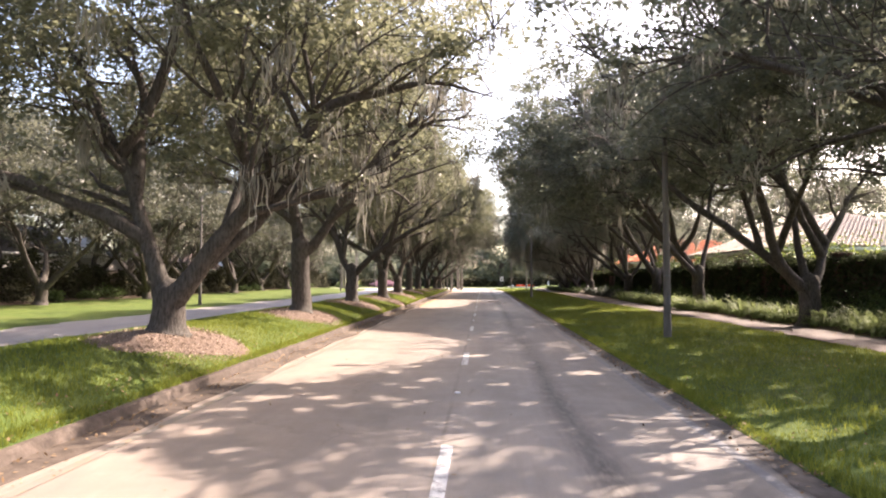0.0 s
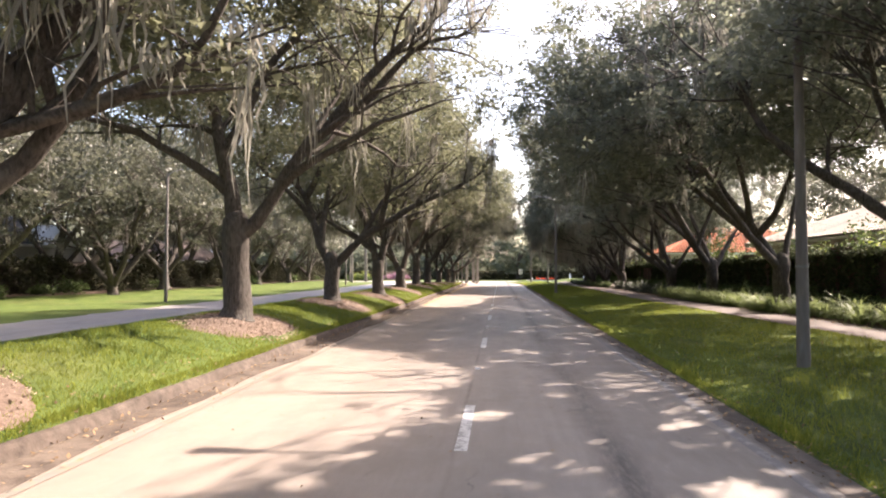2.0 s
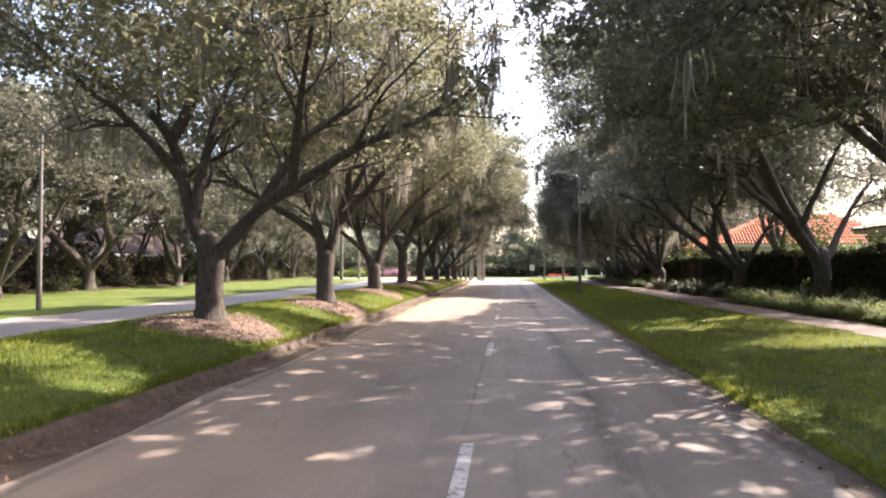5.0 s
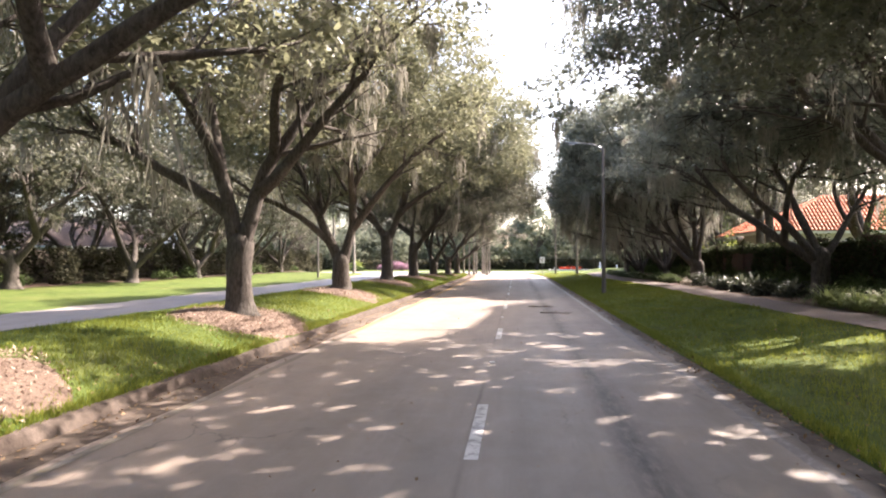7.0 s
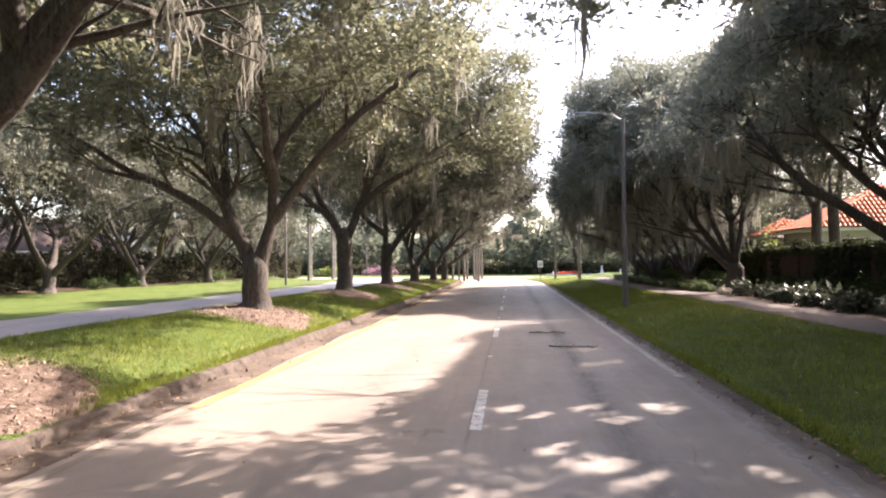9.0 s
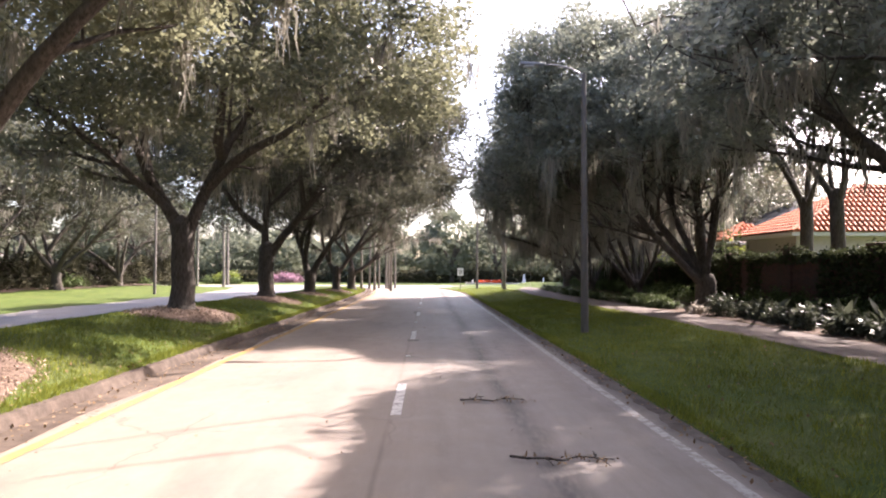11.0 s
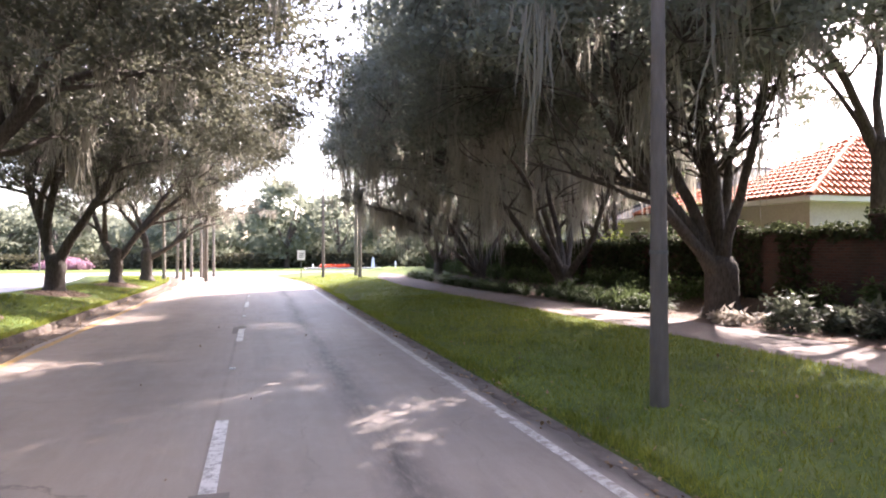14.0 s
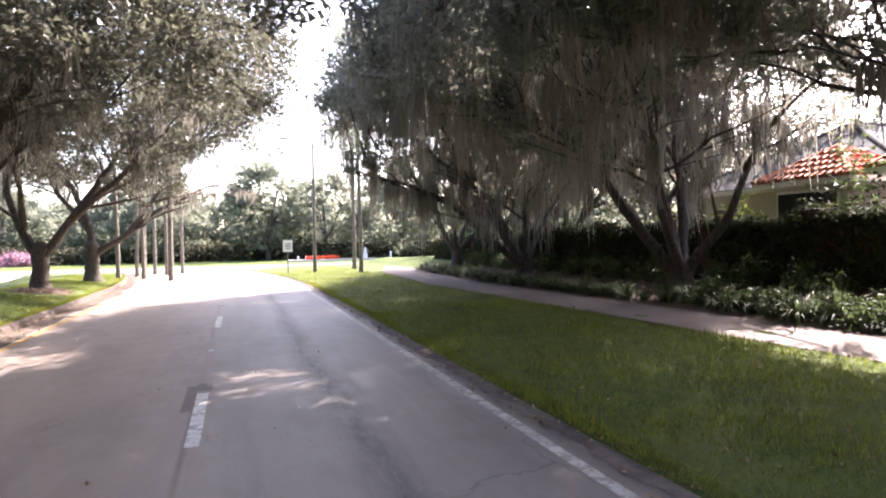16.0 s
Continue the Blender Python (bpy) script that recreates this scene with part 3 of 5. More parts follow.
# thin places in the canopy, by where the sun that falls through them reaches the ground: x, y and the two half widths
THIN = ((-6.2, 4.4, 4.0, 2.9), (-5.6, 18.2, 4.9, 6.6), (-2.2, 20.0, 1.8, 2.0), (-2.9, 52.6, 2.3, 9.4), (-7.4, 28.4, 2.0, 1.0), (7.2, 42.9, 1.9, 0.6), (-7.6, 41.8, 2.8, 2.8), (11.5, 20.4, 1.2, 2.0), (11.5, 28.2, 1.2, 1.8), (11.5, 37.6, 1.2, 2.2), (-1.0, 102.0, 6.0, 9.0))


CHINKS = np.random.default_rng(77).uniform(0, 1, (256, 256, 4))


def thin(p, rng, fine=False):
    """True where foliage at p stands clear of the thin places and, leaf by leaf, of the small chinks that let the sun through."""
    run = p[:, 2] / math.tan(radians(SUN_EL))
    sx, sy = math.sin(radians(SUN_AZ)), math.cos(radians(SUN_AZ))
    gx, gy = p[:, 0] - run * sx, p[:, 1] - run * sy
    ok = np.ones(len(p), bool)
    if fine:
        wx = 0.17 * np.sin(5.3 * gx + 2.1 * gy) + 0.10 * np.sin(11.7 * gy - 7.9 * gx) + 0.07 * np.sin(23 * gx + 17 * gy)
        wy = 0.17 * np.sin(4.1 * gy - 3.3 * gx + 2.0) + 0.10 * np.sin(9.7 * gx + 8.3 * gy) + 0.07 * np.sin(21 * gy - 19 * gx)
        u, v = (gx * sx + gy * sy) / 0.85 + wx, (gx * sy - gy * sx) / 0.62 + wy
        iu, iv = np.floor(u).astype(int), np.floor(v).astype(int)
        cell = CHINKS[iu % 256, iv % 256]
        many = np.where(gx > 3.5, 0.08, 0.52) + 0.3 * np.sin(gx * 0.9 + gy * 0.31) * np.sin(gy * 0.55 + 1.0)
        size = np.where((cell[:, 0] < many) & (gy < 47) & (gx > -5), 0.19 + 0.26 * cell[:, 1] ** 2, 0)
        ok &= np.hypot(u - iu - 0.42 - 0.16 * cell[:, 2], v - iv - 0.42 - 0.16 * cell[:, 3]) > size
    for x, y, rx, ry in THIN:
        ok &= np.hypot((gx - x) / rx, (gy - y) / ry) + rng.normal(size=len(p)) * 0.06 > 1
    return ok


def oak(x, y, limbs, seed, fork=1.9, girth=0.33, crown=(6.8, 6.0, 4.6), centre=(0.6, 0, 7.4), skirt=3.6, clumps=360, per=78, leaf=(0.15, 0.08), core=34, moss=60, moss_len=(0.4, 1.5),
        lean=(0, 0), fan=False, open_side=(1, 0, 0), mat=None, label="", z=None, name="oak_tree", group="oaks", side=0, tight=1.0):
    """A spreading oak: trunk, limbs given as (bearing, rise, length, girth), a crown of clumped leaves and hanging moss."""
    rng = np.random.default_rng(seed)
    root = new(name)
    root.location = (x, y, at_ground(x, y) - 0.06 if z is None else z)
    tagged(root, label or "live oak with grey bark and hanging moss", "tree", group)
    top = np.array([lean[0], lean[1], fork])
    hs = np.array([-0.25, 0.0, 0.12, 0.35, 0.7, 1.1]) if fork < 1.5 else np.array([-0.25, 0.0, 0.15, 0.45, 0.9, 1.4, fork * 0.88])
    hs = np.concatenate([hs[hs < fork - 0.1], [fork, fork + 0.2, fork + 0.32]])
    flare = girth * (1 + 0.75 * np.exp(-np.maximum(hs, 0) * 5.5))
    flare[-2] *= 0.7
    flare[-1] *= 0.1
    pts = np.stack([top[0] * hs / fork, top[1] * hs / fork, hs], 1)
    pts[:, :2] += rng.normal(size=(len(hs), 2)) * 0.02
    v, f = tube(pts, flare, 14, rng, 0.045)
    put("trunk", fill("trunk", v, f, BARK, True), root)
    nodes, mains = [], []
    stop = (lambda q: side * (q[0] + x - float(shift(q[1] + y)) - float(slot_edge(q[1] + y, side))) < 0.3) if side else None
    for num, (bearing, rise, length, g) in enumerate(limbs):
        pieces = []
        a, e = radians(bearing), radians(rise)
        d = (math.cos(a) * math.cos(e), math.sin(a) * math.cos(e), math.sin(e))
        start = top + np.array([d[0], d[1], 0]) * girth * 0.26 + (0, 0, -0.4)
        if num >= (2 if side < 0 else 4) and not fan:                     # later limbs leave the two leaders higher up
            lead = mains[num % 2]
            start = lead[min(len(lead) - 2, num if side < 0 else 1 + num // 2)]
            length *= 0.9
        line = bough(start, d, length, g, rng, (math.cos(a), math.sin(a)), 8, 0, nodes, pieces, 0.012, collar=girth * (0.66 if num < 2 else 0.5) if num < (2 if side < 0 else 4) or fan else g * 1.15, stop=stop, bare=0.4 if side > 0 and not fan else 0.28)
        if num < 2:
            mains.append(line)
        v, f = joined(pieces)
        put("limb", fill("limb", v, f, BARK, True), root)
    nodes = np.array(nodes)
    # clumps of foliage through an uneven shell round the crown's centre
    n = clumps * 4
    dirs = rng.normal(size=(n, 3))
    dirs /= np.linalg.norm(dirs, axis=1)[:, None]
    ph = rng.uniform(0, 6.28, 4)
    th = np.arctan2(dirs[:, 1], dirs[:, 0])
    bulge = 1 + 0.12 * np.sin(3 * th + ph[0]) + 0.10 * np.sin(5 * th + ph[1] + dirs[:, 2] * 3) + 0.09 * np.sin(7 * dirs[:, 2] + 2 * th + ph[2])
    rad = rng.uniform(0.22, 1.0, n) ** 0.55 * bulge
    c = dirs * rad[:, None] * np.array(crown) + np.array(centre)
    edge = np.hypot((c[:, 0] - centre[0]) / crown[0], (c[:, 1] - centre[1]) / crown[1])
    floor = skirt + 3.0 * (1 - np.clip(edge, 0, 1) ** 2) + 0.5 * np.sin(4 * th + ph[3]) + open_side[2] * np.clip((c[:, 0] * open_side[0] + c[:, 1] * open_side[1] - 1.5) / 4.5, 0, 1)
    c = c[c[:, 2] > floor][:clumps]
    near = np.linalg.norm(c[:, None] - nodes[None, :, :3], axis=2)
    idx, dist = near.argmin(1), near.min(1)
    stand = c + (x, y, 0)
    keep = (dist < 4.3) & lamp_clear(stand)
    if side:
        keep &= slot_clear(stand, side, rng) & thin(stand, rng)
    c, idx, dist = c[keep], idx[keep], dist[keep]
    pull = np.clip(dist - 1.7, 0, 9)[:, None] * 0.35
    away = nodes[idx, :3] - c
    c = c + away / (dist[:, None] + 1e-6) * pull
    twigs = []
    for q, i in zip(c[::2], idx[::2]):
        s0 = nodes[i, :3]
        mid = (s0 + q) / 2 + rng.normal(size=3) * 0.12 + (0, 0, 0.1)
        twigs.append(tube([s0, mid, q], [0.026, 0.018, 0.007], 3))
    v, f = joined(twigs)
    tagged(put("twig_work", fill("twig_work", v, f, BARK), root), kind="stuff")
    # sprays of leaves at branch ends that no clump covers
    tips = nodes[nodes[:, 3] % 1 > 0.2][:, :3]
    tips = tips[(np.linalg.norm(tips[:, None] - c[None], axis=2).min(1) > 0.9) & lamp_clear(tips + (x, y, 0))][:70]
    if side:
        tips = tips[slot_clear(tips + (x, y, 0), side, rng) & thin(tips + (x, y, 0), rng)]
    c = np.concatenate([c, tips])
    m = len(c)
    size = rng.uniform(0.6, 1.35, m)
    size[m - len(tips):] *= 0.55
    cnt = np.maximum(8, (per * size).astype(int))
    owner = np.repeat(np.arange(m), cnt)
    off = rng.normal(size=(len(owner), 3)) * np.array([0.43, 0.43, 0.26]) * tight * size[owner][:, None]
    lc = c[owner] + off
    if side:
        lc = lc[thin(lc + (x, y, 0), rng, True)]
    fv, ff = small_leaves(lc, leaf[0], leaf[1], rng, 0.35, 0.15)
    owner = np.repeat(np.arange(m), np.maximum(4, (core * size).astype(int)))
    off = rng.normal(size=(len(owner), 3)) * np.array([0.34, 0.34, 0.18]) * tight * size[owner][:, None]
    lc = c[owner] + off
    if side:
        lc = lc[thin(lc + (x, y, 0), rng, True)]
    cv, cf = small_leaves(lc, leaf[0] * 1.45, leaf[1] * 2.0, rng, 0.5, 0.1)
    lv, lf = joined([(fv, ff), (cv, cf)])
    put("crown", fill("crown", lv, lf, mat or OAK), root, "small glossy dark green leaves")
    if moss:
        low = nodes[(nodes[:, 2] < centre[2] + crown[2] * 0.35)][:, :3]
        src = np.concatenate([low, c[c[:, 2] < centre[2] + 0.3] - (0, 0, 0.2)])
        pick = src[rng.integers(0, len(src), moss)]
        tops, lens = [], []
        for q in pick:
            kk = rng.integers(12, 30)
            ln = rng.uniform(*moss_len) * rng.uniform(0.45, 1.0)
            a = rng.uniform(0, 6.28)
            off = rng.normal(size=(kk, 1)) * (math.cos(a) * 0.2, math.sin(a) * 0.2, 0) + rng.normal(size=(kk, 3)) * (0.07, 0.07, 0.06)
            tops.append(q + off)
            lens.append(ln * rng.uniform(0.3, 1.0, kk) * np.exp(-(np.hypot(off[:, 0], off[:, 1]) / 0.34) ** 2))
        mv, mf = ribbons(np.concatenate(tops), np.concatenate(lens) + 0.08, 0.032, rng, 3 if per > 40 else 2, 0.09)
        tagged(put("moss", fill("moss", mv, mf, MOSS), root, "grey-green hanging moss"), kind="stuff")
    return root


def spread(seed, count, tilt=(42, 66), length=(6.0, 8.0), g=(0.15, 0.21), first=None):
    """Limbs set round the trunk at uneven bearings."""
    r = random.Random(seed)
    a0 = r.uniform(0, 360) if first is None else first
    return [(a0 + 360 / count * i + r.uniform(-22, 22), r.uniform(*tilt), r.uniform(*length), r.uniform(*g)) for i in range(count)]


LEFT_LABEL = "live oak on the mounded grass median, moss hanging from its limbs"
MEDIAN = [  # x, y, fork, girth, limbs
    (-7.34, 13.7, 1.1, 0.36, [(350, 56, 10.0, 0.24), (185, 68, 8.5, 0.22), (20, 40, 7.5, 0.15), (200, 42, 8.5, 0.17), (90, 70, 7.0, 0.14), (120, 80, 7.5, 0.17), (280, 52, 7, 0.14), (12, 56, 12.5, 0.16)]),
    (-7.22, 24.2, 2.8, 0.36, [(165, 78, 7.5, 0.25), (8, 46, 10.0, 0.2), (205, 50, 7.0, 0.15), (335, 38, 6.5, 0.12), (20, 62, 9.5, 0.16), (70, 52, 6.0, 0.12), (270, 52, 6.5, 0.13), (15, 56, 12.5, 0.16)]),
    (-7.28, 34.5, 2.0, 0.32, [(160, 62, 7.5, 0.2), (355, 43, 9.0, 0.18), (95, 72, 7.0, 0.15), (20, 62, 6.5, 0.12), (215, 50, 6.5, 0.13), (285, 48, 6, 0.12), (10, 57, 12.0, 0.15)]),
    (-6.9, 43.2, 1.9, 0.32, [(168, 74, 8.5, 0.22), (15, 78, 8.5, 0.23), (185, 40, 8.0, 0.16), (0, 42, 8.5, 0.17), (110, 62, 7.0, 0.15), (290, 60, 7.0, 0.14)]),
    (-7.32, 54.0, 1.4, 0.36, [(180, 72, 8.0, 0.22), (25, 70, 8.0, 0.22), (205, 45, 7.5, 0.15), (350, 40, 9.0, 0.16), (100, 60, 7.0, 0.14), (280, 50, 7.0, 0.14)]),
    (-7.58, 64.8, 2.7, 0.34, [(170, 66, 7.5, 0.19), (20, 66, 8.5, 0.21), (195, 42, 7.5, 0.15), (345, 38, 8.5, 0.16), (110, 55, 7.0, 0.15), (265, 50, 7.0, 0.15)]),
    (-7.77, 75.8, 2.5, 0.35, [(150, 74, 7.5, 0.19), (25, 56, 9.0, 0.2), (178, 34, 7.5, 0.17), (350, 42, 8.5, 0.16), (110, 70, 7.0, 0.15), (265, 58, 7.0, 0.14)]),
    (-7.5, 85.7, 1.3, 0.34, [(168, 70, 8.0, 0.19), (12, 68, 8.5, 0.2), (95, 82, 8.0, 0.18), (345, 50, 8.0, 0.15), (290, 55, 7.5, 0.14)]),
    (-7.13, 94.8, 1.7, 0.3, [(165, 56, 7.0, 0.17), (15, 58, 8.5, 0.18), (280, 60, 7.0, 0.13), (350, 40, 8.0, 0.14)]),
    (-7.0, 103.5, 1.9, 0.34, [(100, 84, 7.5, 0.2), (5, 28, 8.5, 0.17), (180, 55, 6.5, 0.15), (20, 55, 8.0, 0.14)]),
]
# from the seventh oak on, the leaf colour has shade painted in
for i, (x, y, fork, girth, limbs) in enumerate(MEDIAN):
    oak(x, y, limbs, 100 + i, fork, girth, crown=(9.8 if i > 4 else 8.8 if i < 3 else 7.4, 5.4, 5.8 if i < 4 else 5.2), centre=(1.7 if i > 4 else 0.7 if i < 3 else -0.3, 0, 8.2 if i < 4 else 7.6), skirt=3.0 if i > 4 else 3.6, open_side=(1, 0, 1.4 if i > 4 else 2.2), clumps=(540 if i == 2 else 760 if i == 1 else 580 if i == 3 else 900 if i > 4 else 720) if i < 8 else 560, per=96, core=34 if i == 2 else 40,
        moss=130 if i in (5, 6, 7) else 62 if i < 3 else 95, moss_len=(0.6, 2.7) if i < 3 else (0.5, 2.1), leaf=(0.13, 0.068), mat=OAK_SHADED if i > 5 else OAK, label=LEFT_LABEL, group="oaks on the median", side=-1)
# two more stand behind the camera
for i, y in enumerate((3.0, -8.0)):
    oak(-7.3, y, spread(61 + i, 4), 140 + i, 2.2, 0.34, crown=(6.7, 6.0, 4.6), centre=(0.2, 0, 7.0), skirt=3.4, clumps=260, per=80 if i == 0 else 50, leaf=(0.13, 0.07) if i == 0 else (0.18, 0.10), core=30, moss=30, label=LEFT_LABEL, group="oaks on the median", side=-1)

RIGHT_LABEL = "wide live oak in the bed before the creeper-clad wall"
RIGHT = [  # x, y, fork, girth, limbs, moss, crown's radii, its centre from the foot, clumps
    (12.1, 13.0, 1.6, 0.34, [(178, 44, 11.5, 0.21), (60, 52, 8.5, 0.18), (110, 58, 9.0, 0.17), (215, 46, 11.0, 0.19), (300, 55, 8.5, 0.16), (150, 62, 10.5, 0.16), (235, 40, 10.0, 0.14)], 60, (9.6, 7.6, 6.2), (-2.2, 0, 9.2), 800),
    (12.2, 23.9, 1.7, 0.36, [(150, 42, 11.5, 0.21), (35, 50, 8.0, 0.18), (95, 62, 9.0, 0.17), (200, 46, 12.0, 0.2), (290, 55, 8, 0.16), (175, 62, 11, 0.16), (250, 60, 8, 0.14), (184, 52, 14, 0.18)], 60, (10.2, 7.4, 6.4), (-2.2, 0, 9.4), 720),
    (12.1, 36.0, 2.3, 0.33, [(170, 62, 11.5, 0.19), (120, 58, 10.5, 0.16), (35, 62, 8.0, 0.15), (210, 46, 12.0, 0.18), (300, 50, 8, 0.15), (182, 36, 12.5, 0.17), (240, 52, 9, 0.14), (176, 50, 14.5, 0.18)], 130, (10.4, 8.0, 6.2), (-3.0, 0, 9.2), 760),
    (12.7, 46.9, 2.2, 0.33, [(160, 50, 11.5, 0.18), (190, 62, 11.0, 0.17), (100, 58, 9, 0.17), (20, 55, 7.5, 0.16), (225, 42, 10.5, 0.17), (320, 58, 7.5, 0.13), (178, 38, 12.5, 0.15), (172, 52, 14, 0.18)], 150, (9.8, 8.0, 5.4), (-3.4, 0, 8.2), 760),
    (12.8, 56.4, 1.8, 0.36, [(160, 30, 10.5, 0.21), (110, 66, 9.0, 0.19), (200, 52, 10, 0.18), (30, 55, 7.5, 0.16), (270, 45, 8.5, 0.16), (85, 42, 10, 0.15)], 160, (7.6, 8.0, 5.2), (-2.4, 0, 8.0), 700),
    (12.2, 72.8, 1.5, 0.44, [(165, 66, 10.5, 0.23), (40, 86, 9.5, 0.23), (140, 76, 10, 0.2), (85, 84, 9.0, 0.2), (200, 52, 10.5, 0.18), (100, 79, 8.5, 0.17), (265, 70, 10, 0.15)], 150, (8.2, 8.0, 5.2), (-3.8, 0, 8.9), 1080),
    (12.2, 82.2, 1.0, 0.36, [(160, 60, 10.5, 0.17), (100, 74, 9, 0.16), (20, 60, 7.5, 0.17), (215, 56, 9.5, 0.15), (300, 64, 7.5, 0.15), (182, 64, 10.5, 0.15)], 440, (8.6, 6.8, 5.4), (-3.2, 0, 8.4), 1080),
    (12.2, 92.7, 0.9, 0.34, [(158, 54, 10, 0.17), (110, 70, 9, 0.16), (35, 62, 7.5, 0.15), (195, 50, 10, 0.16), (280, 62, 8, 0.14), (170, 70, 9.5, 0.15)], 360, (8.2, 6.6, 5.2), (-2.9, 0, 8.0), 900),
    (12.6, 103.0, 1.3, 0.3, spread(27, 4, (45, 66), (6.5, 8)), 120, (7.4, 6.6, 5.2), (-2.9, 0, 8.0), 380),
]
# past the third oak the leaf colour has haze painted in
for i, (x, y, fork, girth, limbs, moss, crown, centre, clumps) in enumerate(RIGHT):
    oak(x, y, limbs, 200 + i, fork, girth, crown=crown, centre=centre, skirt=3.3 if i == 4 else 4.0, open_side=(0.85, -0.55, 11.0) if i == 5 else (0.85, -0.5, 8.0) if i == 6 else (0.7, 0.7, 5.0) if i == 2 else (0.8, -0.6, 6.0) if i == 3 else (1, 0, 4.0) if i == 1 else (-1, 0, 1.4), fan=i > 4, clumps=int(clumps * (1.9 if i == 0 else 3.4 if i == 1 else 3.6 if i == 2 else 2.7 if i == 4 else 2.1 if i != 6 else 1.8)), per=58, leaf=(0.14, 0.075), core=22, tight=0.72 if i < 3 else 0.8, moss=moss, moss_len=(0.9, 3.8) if i in (5, 6, 7) else (0.5, 2.2),
        mat=OAK_DEEP if i < 3 else OAK_HAZY, label=RIGHT_LABEL, group="oaks along the wall", side=1)

# oaks on the far side of the opposite carriageway and in the gardens, from four that are built once
kinds = [oak(-28.5, 30.0, spread(31, 5, (35, 62), (6, 8)), 301, 1.5, 0.3, (6.2, 6.2, 4.0), (0, 0, 6.8), 4.2, 300, 66, (0.17, 0.095), 18, 30, (0.4, 1.4), mat=OAK_SHADED, label="moss-hung oak beyond the opposite carriageway", group="oaks by the hedge"),
         oak(-30.0, 41.0, spread(32, 4, (40, 66), (6, 8)), 302, 1.2, 0.27, (6.0, 5.6, 4.3), (0, 0, 7.0), 4.1, 300, 66, (0.17, 0.095), 18, 30, (0.4, 1.4), mat=OAK_SHADED, label="moss-hung oak beyond the opposite carriageway", group="oaks by the hedge"),
         oak(-29.0, 53.0, spread(33, 6, (35, 60), (6, 8)), 303, 1.0, 0.25, (6.4, 6.0, 4.0), (0, 0, 6.6), 3.9, 300, 66, (0.17, 0.095), 18, 30, (0.4, 1.4), mat=OAK_SHADED, label="moss-hung oak beyond the opposite carriageway", group="oaks by the hedge")]
for t in kinds:
    t.scale = (1.25, 1.25, 1.25)
brng = random.Random(8)
for x, y, k, s in [(-30, 18, 1, 1.3), (-29, 6, 2, 1.2), (-31, 64, 0, 1.35), (-30, 75, 1, 1.3), (-31, 87, 2, 1.35), (-31, 99, 0, 1.25), (-32, 112, 1, 1.2), (-38, 24, 0, 1.55), (-38, 47, 1, 1.6), (-38, 69, 2, 1.6), (-37, 79, 1, 1.35), (-39, 96, 0, 1.4), (-37, 35, 2, 1.4), (-37, 58, 0, 1.4),
                   (-36, 128, 2, 1.2), (-42, 110, 1, 1.4)]:
    t = copy_thing(kinds[k], pose(x, y, at_ground(x, y), 0, 0, brng.uniform(0, 360)))
    t.scale = (s, s, s * brng.uniform(0.95, 1.1))
# garden trees behind the wall
oak(16.8, 61.0, [(200, 66, 8, 0.2), (60, 70, 8, 0.18), (140, 52, 7, 0.15), (270, 50, 7, 0.15)], 259, 2.6, 0.28, crown=(6.6, 7.0, 4.0), centre=(-1.2, 0, 9.4), skirt=8.0, clumps=300, per=84,
    moss=40, mat=OAK_DEEP, label="tall oak in the garden behind the wall", group="garden oaks", z=0.55)
for i, (x, y) in enumerate(((15.6, 70.9), (15.2, 68.3))):
    oak(x, y, [(160, 72, 8.0, 0.13), (20, 70, 8.0, 0.13), (95, 62, 6.5, 0.09), (260, 64, 6.5, 0.09)], 260 + i, 4.3, 0.24, crown=(4.2, 4.2, 3.0), centre=(-0.4, 0.4, 11.0), skirt=8.6, clumps=200, per=80,
        moss=24, mat=OAK_DEEP, label="slender oak in the garden behind the wall", group="garden oaks", z=0.55)
# the last two are added to cast shade on the bed before the wall
for x, y, k, s in [(31, 52, 1, 0.95), (27, 104, 0, 1.0), (22, 112, 1, 1.0), (20, 12, 1, 1.1), (34, 110, 0, 1.2), (24, 120, 2, 1.0), (27, 60, 0, 1.0), (19.5, 90, 1, 1.2), (19.0, 101, 2, 1.15)]:
    t = copy_thing(kinds[k], pose(x, y, 0.6, 0, 0, brng.uniform(0, 360)))
    t.scale = (s, s, s)
    tagged(t, "garden oak standing behind the boundary wall", group="garden oaks")


